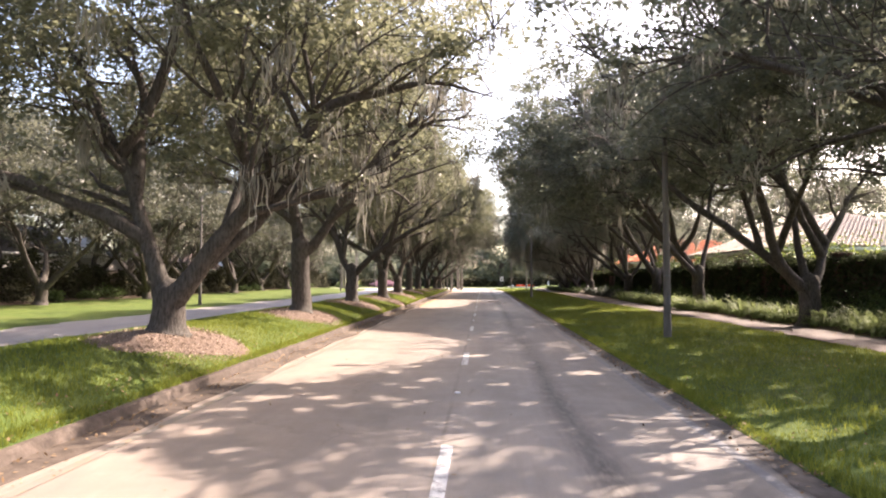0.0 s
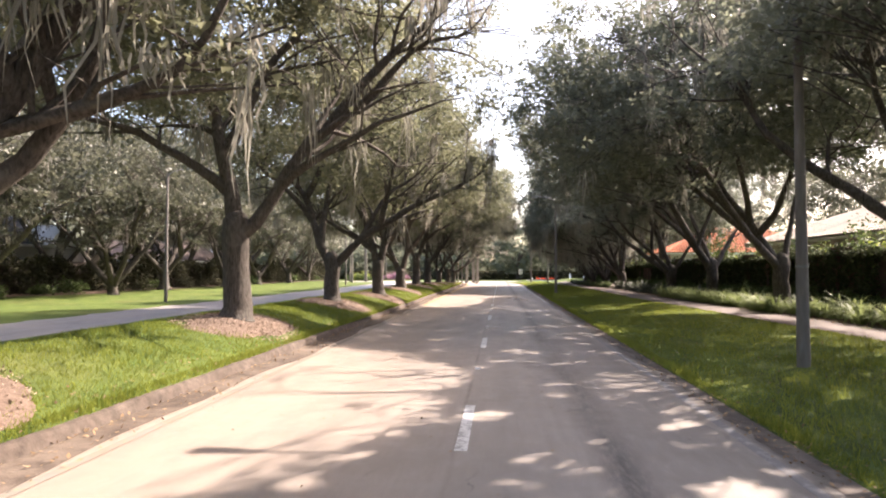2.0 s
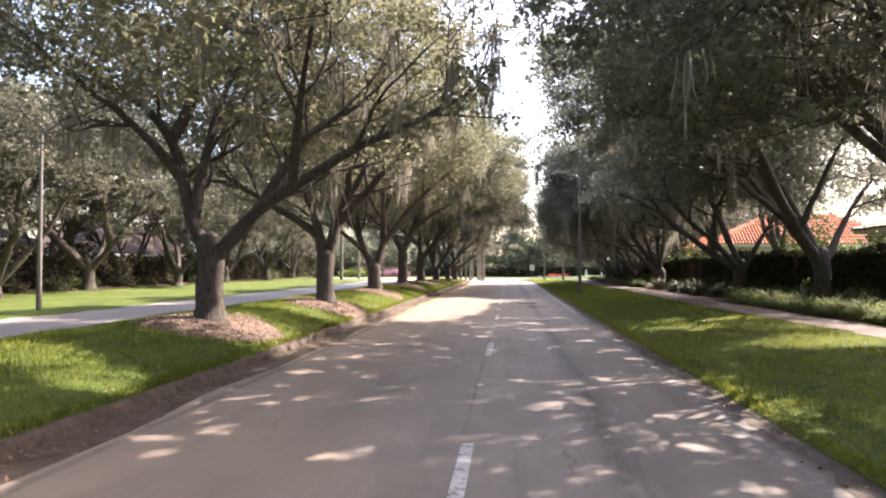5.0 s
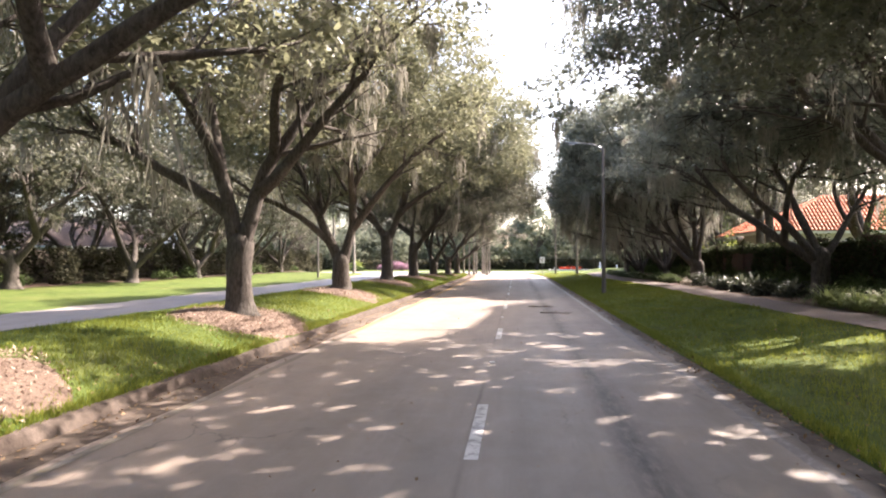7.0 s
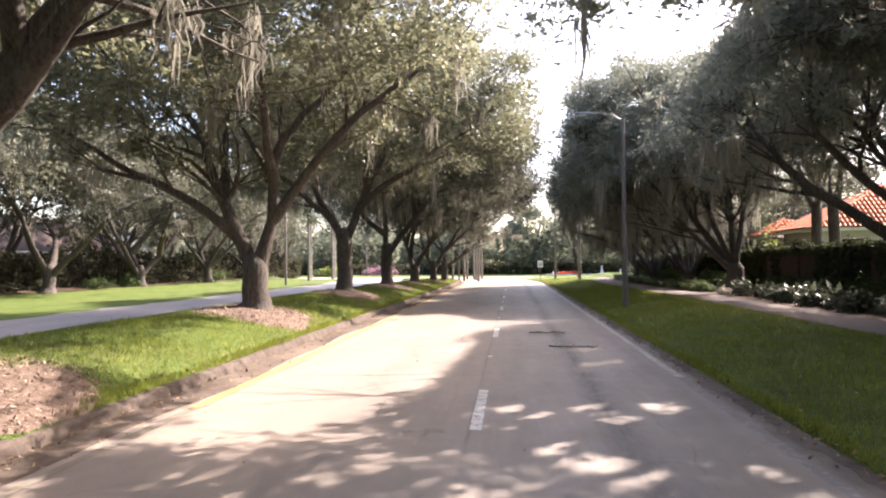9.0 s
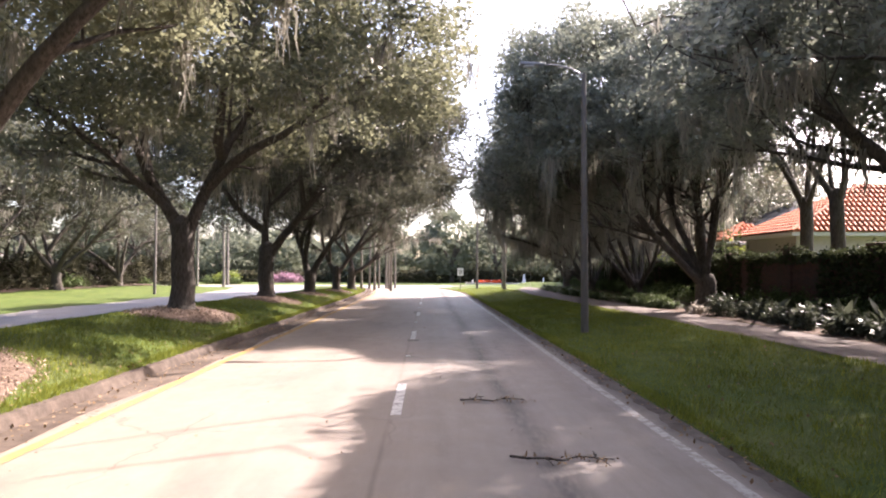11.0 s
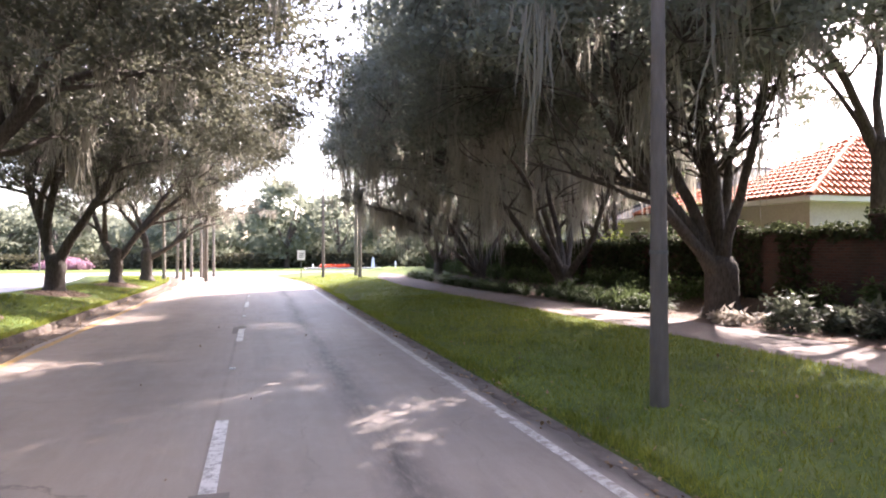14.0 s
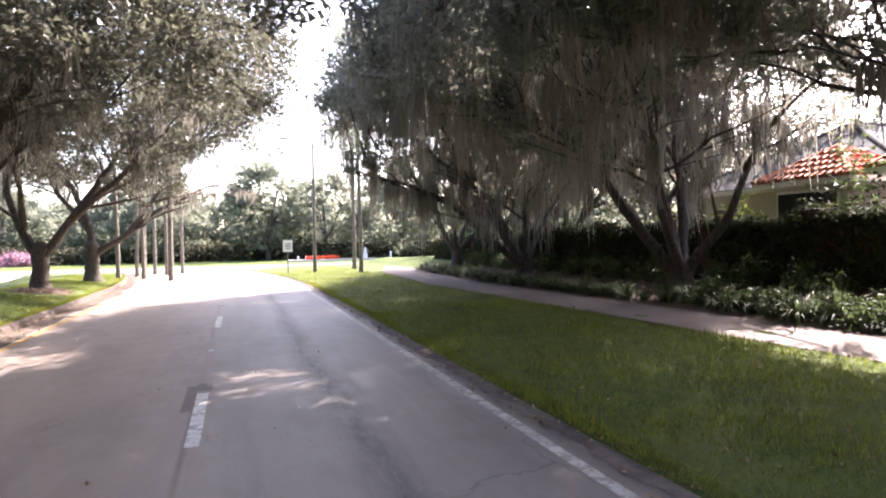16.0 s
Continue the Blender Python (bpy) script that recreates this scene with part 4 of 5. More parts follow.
# ---- far woods, one soft mass of leaves beyond the junction ----
def woods(name, spots, seed, label, size=(0.62, 0.36), per=1500, mat=None):
    rng = np.random.default_rng(seed)
    cs, trunks = [], []
    for x, y, r, h in spots:
        m = 70
        d = rng.normal(size=(m, 3))
        d /= np.linalg.norm(d, axis=1)[:, None]
        c = d * (rng.uniform(0.5, 1, (m, 1)) ** 0.5) * (r, r, h * 0.46) + (x, y, h * 0.53)
        o = rng.integers(0, m, per)
        cs.append(c[o] + rng.normal(size=(per, 3)) * (0.7, 0.7, 0.45))
        trunks.append(tube([(x, y, -0.3), (x + rng.normal() * 0.3, y, h * 0.3), (x + rng.normal() * 0.8, y, h * 0.7)], [0.4, 0.3, 0.12], 6))
        for _ in range(3):
            e = rng.normal(size=2) * r * 0.5
            trunks.append(tube([(x, y, h * 0.22), (x + e[0] * 0.5, y + e[1] * 0.5, h * 0.45), (x + e[0], y + e[1], h * 0.7)], [0.22, 0.16, 0.06], 5))
    cs = np.concatenate(cs)
    v, f = joined([small_leaves(cs[::2], size[0] * 0.8, size[1], rng), small_leaves(cs[1::2], size[0] * 1.7, size[1] * 2.2, rng, 0.1)])
    root = tagged(new(name), label, "woodland", kind="stuff")
    put("foliage", fill("foliage", v, f, mat or OAK_DEEP), root)
    v, f = joined(trunks)
    put("trunks", fill("trunks", v, f, BARK, True), root)
    return root


wr = random.Random(12)
spots = []
for k in range(17):                                  # trees of their own along the far side of the junction
    x = -80 + 9.2 * k + wr.uniform(-2.5, 2.5)
    spots.append((x, 152 + wr.uniform(-5, 7) + 0.0016 * x * x, wr.uniform(4.2, 6.8), wr.uniform(8.5, 13)))
for k in range(34):                                  # and the wood behind them
    x = -95 + 5.6 * k + wr.uniform(-2, 2)
    spots.append((x, 182 + wr.uniform(-7, 10), wr.uniform(4.5, 7), wr.uniform(6.5, 11)))
woods("far_woods", spots, 5, "wood beyond the junction, distance haze put into its leaf colour", size=(0.5, 0.3), per=3400, mat=HAZED_LEAF)
spots = [(-62 - wr.uniform(0, 14), -30 + 8 * k, wr.uniform(5, 7), wr.uniform(10, 15)) for k in range(24)] + [(50 + wr.uniform(0, 12), -30 + 8.5 * k, wr.uniform(5, 7), wr.uniform(7.5, 9.5) if 6 < k < 16 else wr.uniform(10, 14)) for k in range(22)]
woods("garden_woods", spots, 6, "tall garden trees behind the houses", per=700, size=(0.6, 0.32))
spots = [(-70 + 9 * k, -45 + wr.uniform(-4, 4), 6.5, wr.uniform(11, 14)) for k in range(16)]
woods("woods_behind", spots, 7, "trees closing the road behind", per=700, size=(0.7, 0.36))


# ---- street lamps ----
def street_lamp(x, y, toward, tall=8.4):
    """A tapered concrete pole with a curved steel arm that carries a flat lamp head."""
    root = new("street_lamp")
    root.matrix_basis = pose(x, y, at_ground(x, y) - 0.02, 0, 0, toward)
    tagged(root, "tall tapered concrete street lamp standing in the grass", "street lamp", "street lamps")
    v, f = tube([(0, 0, -0.3), (0, 0, 0.05), (0, 0, 1.2), (0, 0, 4), (0, 0, tall)], [0.13, 0.127, 0.118, 0.098, 0.07], 10)
    put("pole", fill("pole", v, f, CONCRETE, True), root)
    bmv, bmf = tube([(0, 0, 2.0), (0, 0, 2.05)], [0.121, 0.12], 12)
    put("band", fill("band", bmv, bmf, POST, True), root, "steel band round the pole")
    v, f = tube([(0, 0, tall - 0.3), (0.12, 0, tall - 0.02), (0.42, 0, tall + 0.14), (0.85, 0, tall + 0.24), (1.36, 0, tall + 0.27)], [0.035, 0.035, 0.032, 0.03, 0.03], 8)
    put("arm", fill("arm", v, f, METAL, True), root, "curved steel arm")
    bm = box(0.8, 0.26, 0.12, (1.68, 0, tall + 0.21), 0.045)
    for w in bm.verts:
        if w.co.x < 1.5:
            w.co.y *= 0.45
            w.co.z += (tall + 0.27 - w.co.z) * 0.25
    head = part("head", bm, METAL, root, "grey cobra-shaped lamp head", True)
    part("lens", box(0.34, 0.16, 0.05, (1.78, 0, tall + 0.17), 0.02), LENS, head)
    return root


for x, y, a in ((6.0, 20.5, 180), (5.0, 65.3, 180), (4.9, 109.0, 180), (-21.6, 47.0, 0), (-21.8, 96.5, 0), (-22.0, 1.5, 0), (-24.0, 141.0, 0)):
    street_lamp(x, y, a)


# ---- palms ----
def palm(x, y, tall=9.0, r=0.17, seed=0, label="slim pale-trunked palm on the median"):
    rng = np.random.default_rng(seed)
    root = new("palm_tree")
    root.location = (x, y, at_ground(x, y) - 0.05)
    tagged(root, label, "palm tree", "palms")
    hs = np.array([-0.2, 0.05, 0.3, 0.8, 2, 4, 6, tall])
    rr = r * np.array([1.6, 1.5, 1.2, 1.05, 1.0, 0.95, 0.9, 0.85])
    lean = rng.normal(size=2) * 0.15
    pts = np.stack([lean[0] * (hs / tall) ** 2, lean[1] * (hs / tall) ** 2, hs], 1)
    v, f = tube(pts, rr, 10, rng, 0.02)
    put("trunk", fill("trunk", v, f, PALM_BARK, True), root)
    tops = pts[-1]
    for k in range(16):
        a = k * 2.4 + rng.uniform(-0.2, 0.2)
        e0 = rng.uniform(-0.1, 1.1)
        n = 7
        s = np.linspace(0, 1, n)
        ln = rng.uniform(1.9, 2.5)
        ang = e0 - 1.5 * s
        rr_ = np.cumsum(np.cos(ang)) / n * ln
        zz = np.cumsum(np.sin(ang)) / n * ln
        mid = np.stack([np.cos(a) * rr_, np.sin(a) * rr_, zz], 1) + tops
        side = np.array([-math.sin(a), math.cos(a), 0])
        vs, fs = [], []
        for i in range(n - 1):
            for sgn in (-1, 1):
                for q in range(3):
                    p = mid[i] + (mid[i + 1] - mid[i]) * q / 3
                    w = 0.62 * math.sin(math.pi * min(1, 0.15 + s[i] * 0.85)) + 0.1
                    tip = p + side * sgn * w + (mid[i + 1] - mid[i]) * 0.9 + (0, 0, -0.28 * w)
                    o = len(vs)
                    vs += [p, p + (mid[i + 1] - mid[i]) * 0.12, tip]
                    fs.append((o, o + 1, o + 2))
        put("frond", fill("frond", np.array(vs), np.array(fs), SHRUB), root)
    return root


prng = random.Random(3)
for i, (x, y) in enumerate([(-6.6, 108.5), (-5.4, 109.8), (-5.6, 112.0), (-4.2, 113.2), (-6.3, 113.8), (-4.6, 115.2), (-5.5, 116.6), (-3.7, 116.8), (-4.5, 117.9), (-3.6, 107.0)]):
    palm(x, y, prng.uniform(8, 10), 0.12, 40 + i)
palm(7.2, 105.0, 8.5, 0.12, 60, "slim palm trunk on the lawn by the footpath")
palm(7.5, 109.0, 9.0, 0.13, 61, "slim palm trunk on the lawn by the footpath")
for i, (x, y) in enumerate([(-24.5, 112), (-26.5, 119), (-23.8, 120), (-25.5, 127)]):
    palm(x, y, 8.5, 0.17, 70 + i, "palm on the lawn beyond the opposite carriageway")


# ---- boundary wall with its creeper ----
WALL_X, WALL_Y0, WALL_Y1 = 14.1, -28.4, 112.0
wall = tagged(new("wall_boundary"), "brick garden wall smothered in dark creeper", "wall", kind="structure")


def wall_top(y):
    return np.interp(y, [-30, 35, 45, 75, 80, 95, 112], [2.98, 2.9, 2.76, 2.78, 2.54, 2.45, 2.12])


def solid(name, x0, x1, y0, y1, z0, z1, mat, parent, bevel=0.01, label=""):
    return part(name, box(x1 - x0, y1 - y0, z1 - z0, ((x0 + x1) / 2, (y0 + y1) / 2, z0), bevel), mat, parent, label)


yy = WALL_Y0
while yy < WALL_Y1:
    y2 = min(yy + 4.9, WALL_Y1)
    zt = float(wall_top((yy + y2) / 2)) - 0.22
    solid("panel", WALL_X, WALL_X + 0.22, yy + 0.25, y2 - 0.25, 0.3, zt, BRICK, wall)
    solid("coping", WALL_X - 0.03, WALL_X + 0.25, yy + 0.25, y2 - 0.25, zt, zt + 0.08, BRICK, wall, 0.015)
    solid("pier", WALL_X - 0.12, WALL_X + 0.36, yy - 0.25, yy + 0.25, 0.3, zt + 0.3, BRICK, wall, 0.015)
    solid("cap", WALL_X - 0.17, WALL_X + 0.41, yy - 0.3, yy + 0.3, zt + 0.3, zt + 0.4, BRICK, wall, 0.03)
    yy = y2


def cloud(name, c, length, width, mat, seed, up=0.3, hang=0.1):
    rng = np.random.default_rng(seed)
    v, f = small_leaves(c, length, width * 1.4, rng, up, hang)
    return fill(name, v, f, mat)


irng = np.random.default_rng(15)
n = 64000
y = irng.uniform(WALL_Y0 + 25, WALL_Y1, n)
z = 0.65 + irng.uniform(0, 1, n) * (wall_top(y) - 0.72)
lump = 0.10 + 0.10 * np.sin(y * 1.9 + np.sin(z * 3)) * np.sin(z * 2.3 + y) + irng.normal(size=n) * 0.05
bare = ((y > 67.5) & (y < 71.6) & (z < 2.35)) | (np.sin(y * 0.61 + 1) > 0.985)
near_pier = np.minimum((y - WALL_Y0) % 4.9, 4.9 - (y - WALL_Y0) % 4.9) < 0.36
c = np.stack([WALL_X - np.maximum(lump, 0.02) - 0.14 * near_pier, y, z], 1)[~bare]
creeper = put("creeper", cloud("creeper", c, 0.14, 0.095, IVY, 16))
tagged(creeper, "dense dark green creeper over the wall face", "creeper", kind="stuff")
n = 26000
y = irng.uniform(WALL_Y0 + 25, WALL_Y1, n)
pier = np.exp(-(((y - WALL_Y0) % 4.9 - 0.0) / 0.4) ** 2) + np.exp(-(((y - WALL_Y0) % 4.9 - 4.9) / 0.4) ** 2)
z = wall_top(y) - 0.12 + 0.10 * np.sin(y * 2.7) * np.sin(y * 0.8) + irng.normal(size=n) * 0.08 + pier * 0.42 * irng.uniform(0.2, 1, n)
c = np.stack([WALL_X + 0.1 + irng.normal(size=n) * (0.16 + 0.06 * pier), y, z], 1)
topiary = put("creeper_top", cloud("creeper_top", c, 0.13, 0.08, IVY, 17))
tagged(topiary, "clipped creeper rounded over the wall top and piers", "creeper", kind="stuff")

# sunlit shrubs just behind the wall
def shrub(x, y, r, h, seed, mat=SHRUB, leaf=(0.11, 0.055), count=1500, label="leafy green shrub in the bed", z=None, name="shrub", group="shrubs", stems=True):
    rng = np.random.default_rng(seed)
    root = new(name)
    root.location = (x, y, at_ground(x, y) if z is None else z)
    tagged(root, label, "shrub", group)
    d = rng.normal(size=(26, 3))
    d[:, 2] = np.abs(d[:, 2])
    d /= np.linalg.norm(d, axis=1)[:, None]
    c = d * rng.uniform(0.5, 1, (26, 1)) * (r, r, h) * 0.85 + (0, 0, 0.1)
    o = rng.integers(0, 26, count)
    p = c[o] + rng.normal(size=(count, 3)) * (r * 0.2, r * 0.2, h * 0.13)
    p[:, 2] = np.maximum(p[:, 2], 0.02)
    v, f = small_leaves(p, leaf[0] * 1.1, leaf[1] * 1.35, rng, 0.4, -0.1)
    put("foliage", fill("foliage", v, f, mat), root)
    if stems:
        v, f = joined([tube([(0, 0, -0.05), q * (0.5, 0.5, 0.6), q], [0.016, 0.012, 0.006], 3) for q in c[:12]])
        tagged(put("stems", fill("stems", v, f, BARK), root), kind="stuff")
    return root


srng = random.Random(9)
for i in range(46):
    y = 10 + i * 1.55 if i < 31 else 79 + (i - 31) * 2.2
    y += srng.uniform(-0.5, 0.5)
    tall = srng.uniform(2.7, 3.5) if y < 58 else srng.uniform(1.9, 2.6)
    shrub(15.2 + srng.uniform(0, 0.6), y, srng.uniform(0.8, 1.25), tall, 500 + i, LIME if srng.random() < 0.5 else SHRUB, (0.13, 0.07), 1000,
          "sunlit garden shrub rising behind the wall", group="garden shrubs")


# ---- the bed before the wall ----
def strap_plant(seed, blades=70, length=1.15, mat=STRAP):
    """A clump of arching strap leaves."""
    rng = np.random.default_rng(seed)
    vs, fs = [], []
    for k in range(blades):
        a, lean, ln = rng.uniform(0, 6.28), rng.uniform(0.15, 1.1), length * rng.uniform(0.6, 1.15)
        base = np.array([math.cos(a), math.sin(a), 0]) * rng.uniform(0, 0.16)
        side = np.array([-math.sin(a), math.cos(a), 0]) * 0.016
        p, e = base.copy(), 1.45 - lean * 0.4
        o = len(vs)
        for s in range(5):
            w = side * (1.0, 1.15, 1.0, 0.7, 0.1)[s]
            vs += [p - w, p + w]
            p = p + np.array([math.cos(a) * math.cos(e), math.sin(a) * math.cos(e), math.sin(e)]) * ln / 4
            e -= 0.28 + lean * 0.42
        fs += [(o + 2 * s, o + 2 * s + 1, o + 2 * s + 3, o + 2 * s + 2) for s in range(4)]
    return fill("blades", np.array(vs), np.array(fs), mat)


clump_meshes = [strap_plant(600 + k) for k in range(5)]
# finer clumps that take the strap colour with shade painted in
shaded_meshes = [strap_plant(610 + k, 95, 1.0, STRAP_SHADED) for k in range(5)]
for i in range(300):
    u = i / 300
    if u < 0.7:
        y = 16 + u / 0.7 * 37 + srng.uniform(-0.3, 0.3)
    else:
        y = 74.5 + (u - 0.7) / 0.3 * 30 + srng.uniform(-0.3, 0.3)
    x = float(path_near(y)) + 2.35 + srng.uniform(0, 0.95)
    if u < 0.7 and 34.6 < y < 37.4:
        x = min(x, 11.5)
    root = new("strap_leaf_plant", (clump_meshes if u < 0.7 else shaded_meshes)[srng.randrange(5)])
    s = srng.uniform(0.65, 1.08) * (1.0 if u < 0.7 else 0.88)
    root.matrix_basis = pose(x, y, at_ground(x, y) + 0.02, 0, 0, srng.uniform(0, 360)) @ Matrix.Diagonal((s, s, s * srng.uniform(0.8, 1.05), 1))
    tagged(root, "clump of arching strap leaves in the mulch bed" if u < 0.7 else "clump of finer strap leaves in the bed, shade put into their colour", "plant", "border plants")
for i in range(62):
    y = 14 + i * 1.45 + srng.uniform(-0.4, 0.4)
    if 71.3 < y < 74.2 or 55.2 < y < 57.6:
        continue
    x = 13.3 + srng.uniform(-0.25, 0.2)
    shrub(x, y, srng.uniform(0.5, 0.8), srng.uniform(0.6, 1.0), 640 + i, SHRUB, (0.12, 0.05), 650, "low dark green border shrub against the wall", group="border shrubs")
for i in range(16):
    y = 57.5 + i * 0.82 + srng.uniform(-0.25, 0.25)
    x = 11.5 + srng.uniform(-0.3, 0.8)
    shrub(x, y, srng.uniform(0.45, 0.75), srng.uniform(0.45, 0.85), 720 + i, BROAD, (0.17, 0.075), 620, "grey-green spreading shrub beside the footpath", group="border shrubs")
for i in range(10):
    y = 75.0 + i * 0.55 + srng.uniform(-0.2, 0.2)
    shrub(10.9 + srng.uniform(-0.1, 0.6), y, 0.5, srng.uniform(0.45, 0.7), 760 + i, STRAP_SHADED, (0.2, 0.05), 380, "low grassy shrub at the edge of the bed", group="border shrubs")


def broad_leaf_plant(x, y, seed, tall=1.15, count=6):
    """Upright stalks, each with one long paddle leaf."""
    rng = np.random.default_rng(seed)
    root = tagged(new("paddle_leaf_plant"), "upright plant with long paddle leaves in the bed", "plant", "paddle plants")
    root.location = (x, y, at_ground(x, y))
    for k in range(count):
        a, tilt = rng.uniform(0, 6.28), rng.uniform(0.1, 0.45)
        d = np.array([math.cos(a) * math.sin(tilt), math.sin(a) * math.sin(tilt), math.cos(tilt)])
        side = np.array([-math.sin(a), math.cos(a), 0])
        h = tall * rng.uniform(0.6, 1.0)
        v, f = tube([(0, 0, -0.05), d * h * 0.3, d * h * 0.6], [0.014, 0.012, 0.009], 4)
        stalk = put("stalk", fill("stalk", v, f, BROAD), root)
        prof = [0.02, 0.075, 0.095, 0.08, 0.045, 0.004]
        vs = []
        for s, w in enumerate(prof):
            p = d * h * (0.58 + 0.095 * s) + np.array([d[0], d[1], -0.1]) * 0.05 * s * s * 0.2
            vs += [p - side * w + (0, 0, 0.02), p, p + side * w + (0, 0, 0.02)]
        fs = [(3 * s + q, 3 * s + q + 1, 3 * s + q + 4, 3 * s + q + 3) for s in range(5) for q in range(2)]
        put("blade", fill("blade", np.array(vs), np.array(fs), BROAD, True), stalk)


for i, (x, y) in enumerate(((11.6, 62.6), (11.9, 61.2), (12.1, 46.8), (11.8, 66.3))):
    broad_leaf_plant(x, y, 770 + i)
for i, (x, y) in enumerate(((11.2, 71.4), (11.5, 70.5), (11.0, 71.0))):
    shrub(x, y, 0.38, 0.35, 780 + i, PALE, (0.2, 0.08), 150, "pale dry fronds heaped by the oak's foot", group="dry fronds", stems=False)


# ---- houses ----
def tile_course(width, deep):
    """One barrel tile: a half round, thick at its lower end."""
    k = 5
    th = np.linspace(0, math.pi, k)
    rows = []
    for yv, r, zoff in ((0.0, width * 0.5, 0.035), (deep, width * 0.44, 0.0)):
        rows.append(np.stack([np.cos(th) * r, np.full(k, yv), np.sin(th) * r * 0.62 + zoff], 1))
    inner = np.stack([np.cos(th) * width * 0.42, np.zeros(k), np.sin(th) * width * 0.5 + 0.02], 1)
    v = np.concatenate([rows[0], rows[1], inner])
    f = [(i + 1, i, k + i, k + i + 1) for i in range(k - 1)] + [(i, i + 1, 2 * k + i + 1, 2 * k + i) for i in range(k - 1)]
    return v, np.array(f)


def slope(name, corners, mat, parent, tiles=True, cap=280, seed=0, label=""):
    """A roof slope over three or four corners, eave first (two corners), with barrel tiles laid on it."""
    p = [Vector(c) for c in corners]
    sl = put(name, fill(name, np.array(corners), [tuple(range(len(p)))], mat), parent, label)
    if not tiles:
        return sl
    ex = (p[1] - p[0]).normalized()
    nz = (p[1] - p[0]).cross(p[-1] - p[0]).normalized()
    if nz.z < 0:
        nz = -nz
    ey = nz.cross(ex).normalized()
    if ey.dot(p[2] - p[0]) < 0:
        ey = -ey
    w, d = 0.26, 0.40
    flat = [((q - p[0]).dot(ex), (q - p[0]).dot(ey)) for q in p]
    top = max(f[1] for f in flat)
    v0, f0 = tile_course(w, d * 1.12)
    me = fill("tile", v0, f0, mat, True)
    basis = Matrix((ex, ey, nz)).transposed().to_4x4()
    left, made, vs, fs = [], 0, [], []

    def inside(a, b):
        ok = True
        for i in range(len(flat)):
            (x1, y1), (x2, y2) = flat[i], flat[(i + 1) % len(flat)]
            ok &= (x2 - x1) * (b - y1) - (y2 - y1) * (a - x1) > -0.05
        return ok
    r = 0
    while r * d < top:
        a = min(f[0] for f in flat)
        while a < max(f[0] for f in flat):
            if inside(a + w / 2, r * d + d * 0.4):
                at = p[0] + ex * (a + w / 2) + ey * (r * d - 0.06) + nz * 0.01
                m = Matrix.Translation(at) @ basis
                if made < cap:
                    put("tile", me, sl, "", m)
                    made += 1
                else:
                    mm = np.array(m)
                    fs.append(f0 + len(vs) * len(v0))
                    vs.append(v0 @ mm[:3, :3].T + mm[:3, 3])
            a += w
        r += 1
    if vs:
        rest = put("tiles", fill("tiles", np.concatenate(vs), np.concatenate(fs), mat, True), sl)
        tagged(rest, kind="stuff")
    return sl


def hip_house(x0, x1, y0, y1, eave, ridge, roof_mat, wall_mat, label, tiles=True, over=0.5, base=0.4, caps=(280, 120), run=None, along="y"):
    """A house with a hipped roof; x0 to y1 are the eaves' lines, run is how far the ridge stands in from the ends."""
    root = tagged(new("house"), label, "house", "houses")
    part("wall", box(x1 - x0 - 2 * over, y1 - y0 - 2 * over, eave - base - 0.02, ((x0 + x1) / 2, (y0 + y1) / 2, base)), wall_mat, root)
    part("fascia", box(x1 - x0, y1 - y0, 0.18, ((x0 + x1) / 2, (y0 + y1) / 2, eave - 0.17), 0.01), WHITE, root, "pale fascia board under the eaves")
    e, cx, cy = eave + 0.03, (x0 + x1) / 2, (y0 + y1) / 2
    if along == "y":
        run = run or (x1 - x0) / 2
        A, B = (cx, y0 + run, ridge), (cx, y1 - run, ridge)
        west, south, north = [(x0, y1, e), (x0, y0, e), A, B], [(x0, y0, e), (x1, y0, e), A], [(x1, y1, e), (x0, y1, e), B]
        east = [(x1, y0, e), (x1, y1, e), B, A]
    else:
        run = run or (y1 - y0) / 2
        A, B = (x0 + run, cy, ridge), (x1 - run, cy, ridge)
        west, south, north = [(x0, y1, e), (x0, y0, e), A], [(x0, y0, e), (x1, y0, e), B, A], [(x1, y1, e), (x0, y1, e), A, B]
        east = [(x1, y0, e), (x1, y1, e), B]
    slope("roof", west, roof_mat, root, tiles, caps[0], 1)
    slope("roof", south, roof_mat, root, tiles, caps[1], 2)
    slope("roof", east, roof_mat, root, False)
    slope("roof", north, roof_mat, root, False)
    for a, b in ((west[1], A), (west[0], A if along != "y" else B), (A, B)):
        v, f = tube([a, b], [0.11, 0.11], 8)
        put("ridge_tiles", fill("ridge_tiles", v, f, roof_mat, True), root)
    return root


def window(root, x, y, z, w, h):
    """A framed window on a wall that faces the road."""
    win = part("window", box(0.06, w + 0.16, h + 0.16, (x - 0.03, y, z), 0.01), WHITE, root)
    part("pane", box(0.03, w, h, (x - 0.065, y, z + 0.08)), GLASS, win)
    return win


hip_house(17.1, 33.0, 74.6, 80.4, 3.9, 6.5, TILE, STUCCO, "cream house with an orange clay tile hip roof", caps=(160, 300), run=5.2, along="x")
porch = hip_house(16.9, 20.6, 80.7, 84.4, 3.75, 4.9, TILE, STUCCO, "small tiled porch wing with dark openings", caps=(120, 120))
window(porch, 17.4, 82.6, 2.0, 2.2, 1.3)
grey_house = hip_house(20.0, 33.0, 81.0, 92.6, 3.95, 6.6, SLATE, STUCCO, "house with a pale grey shingle roof", tiles=False, run=4.4, along="x")
window(grey_house, 20.5, 89.5, 1.8, 1.4, 1.3)
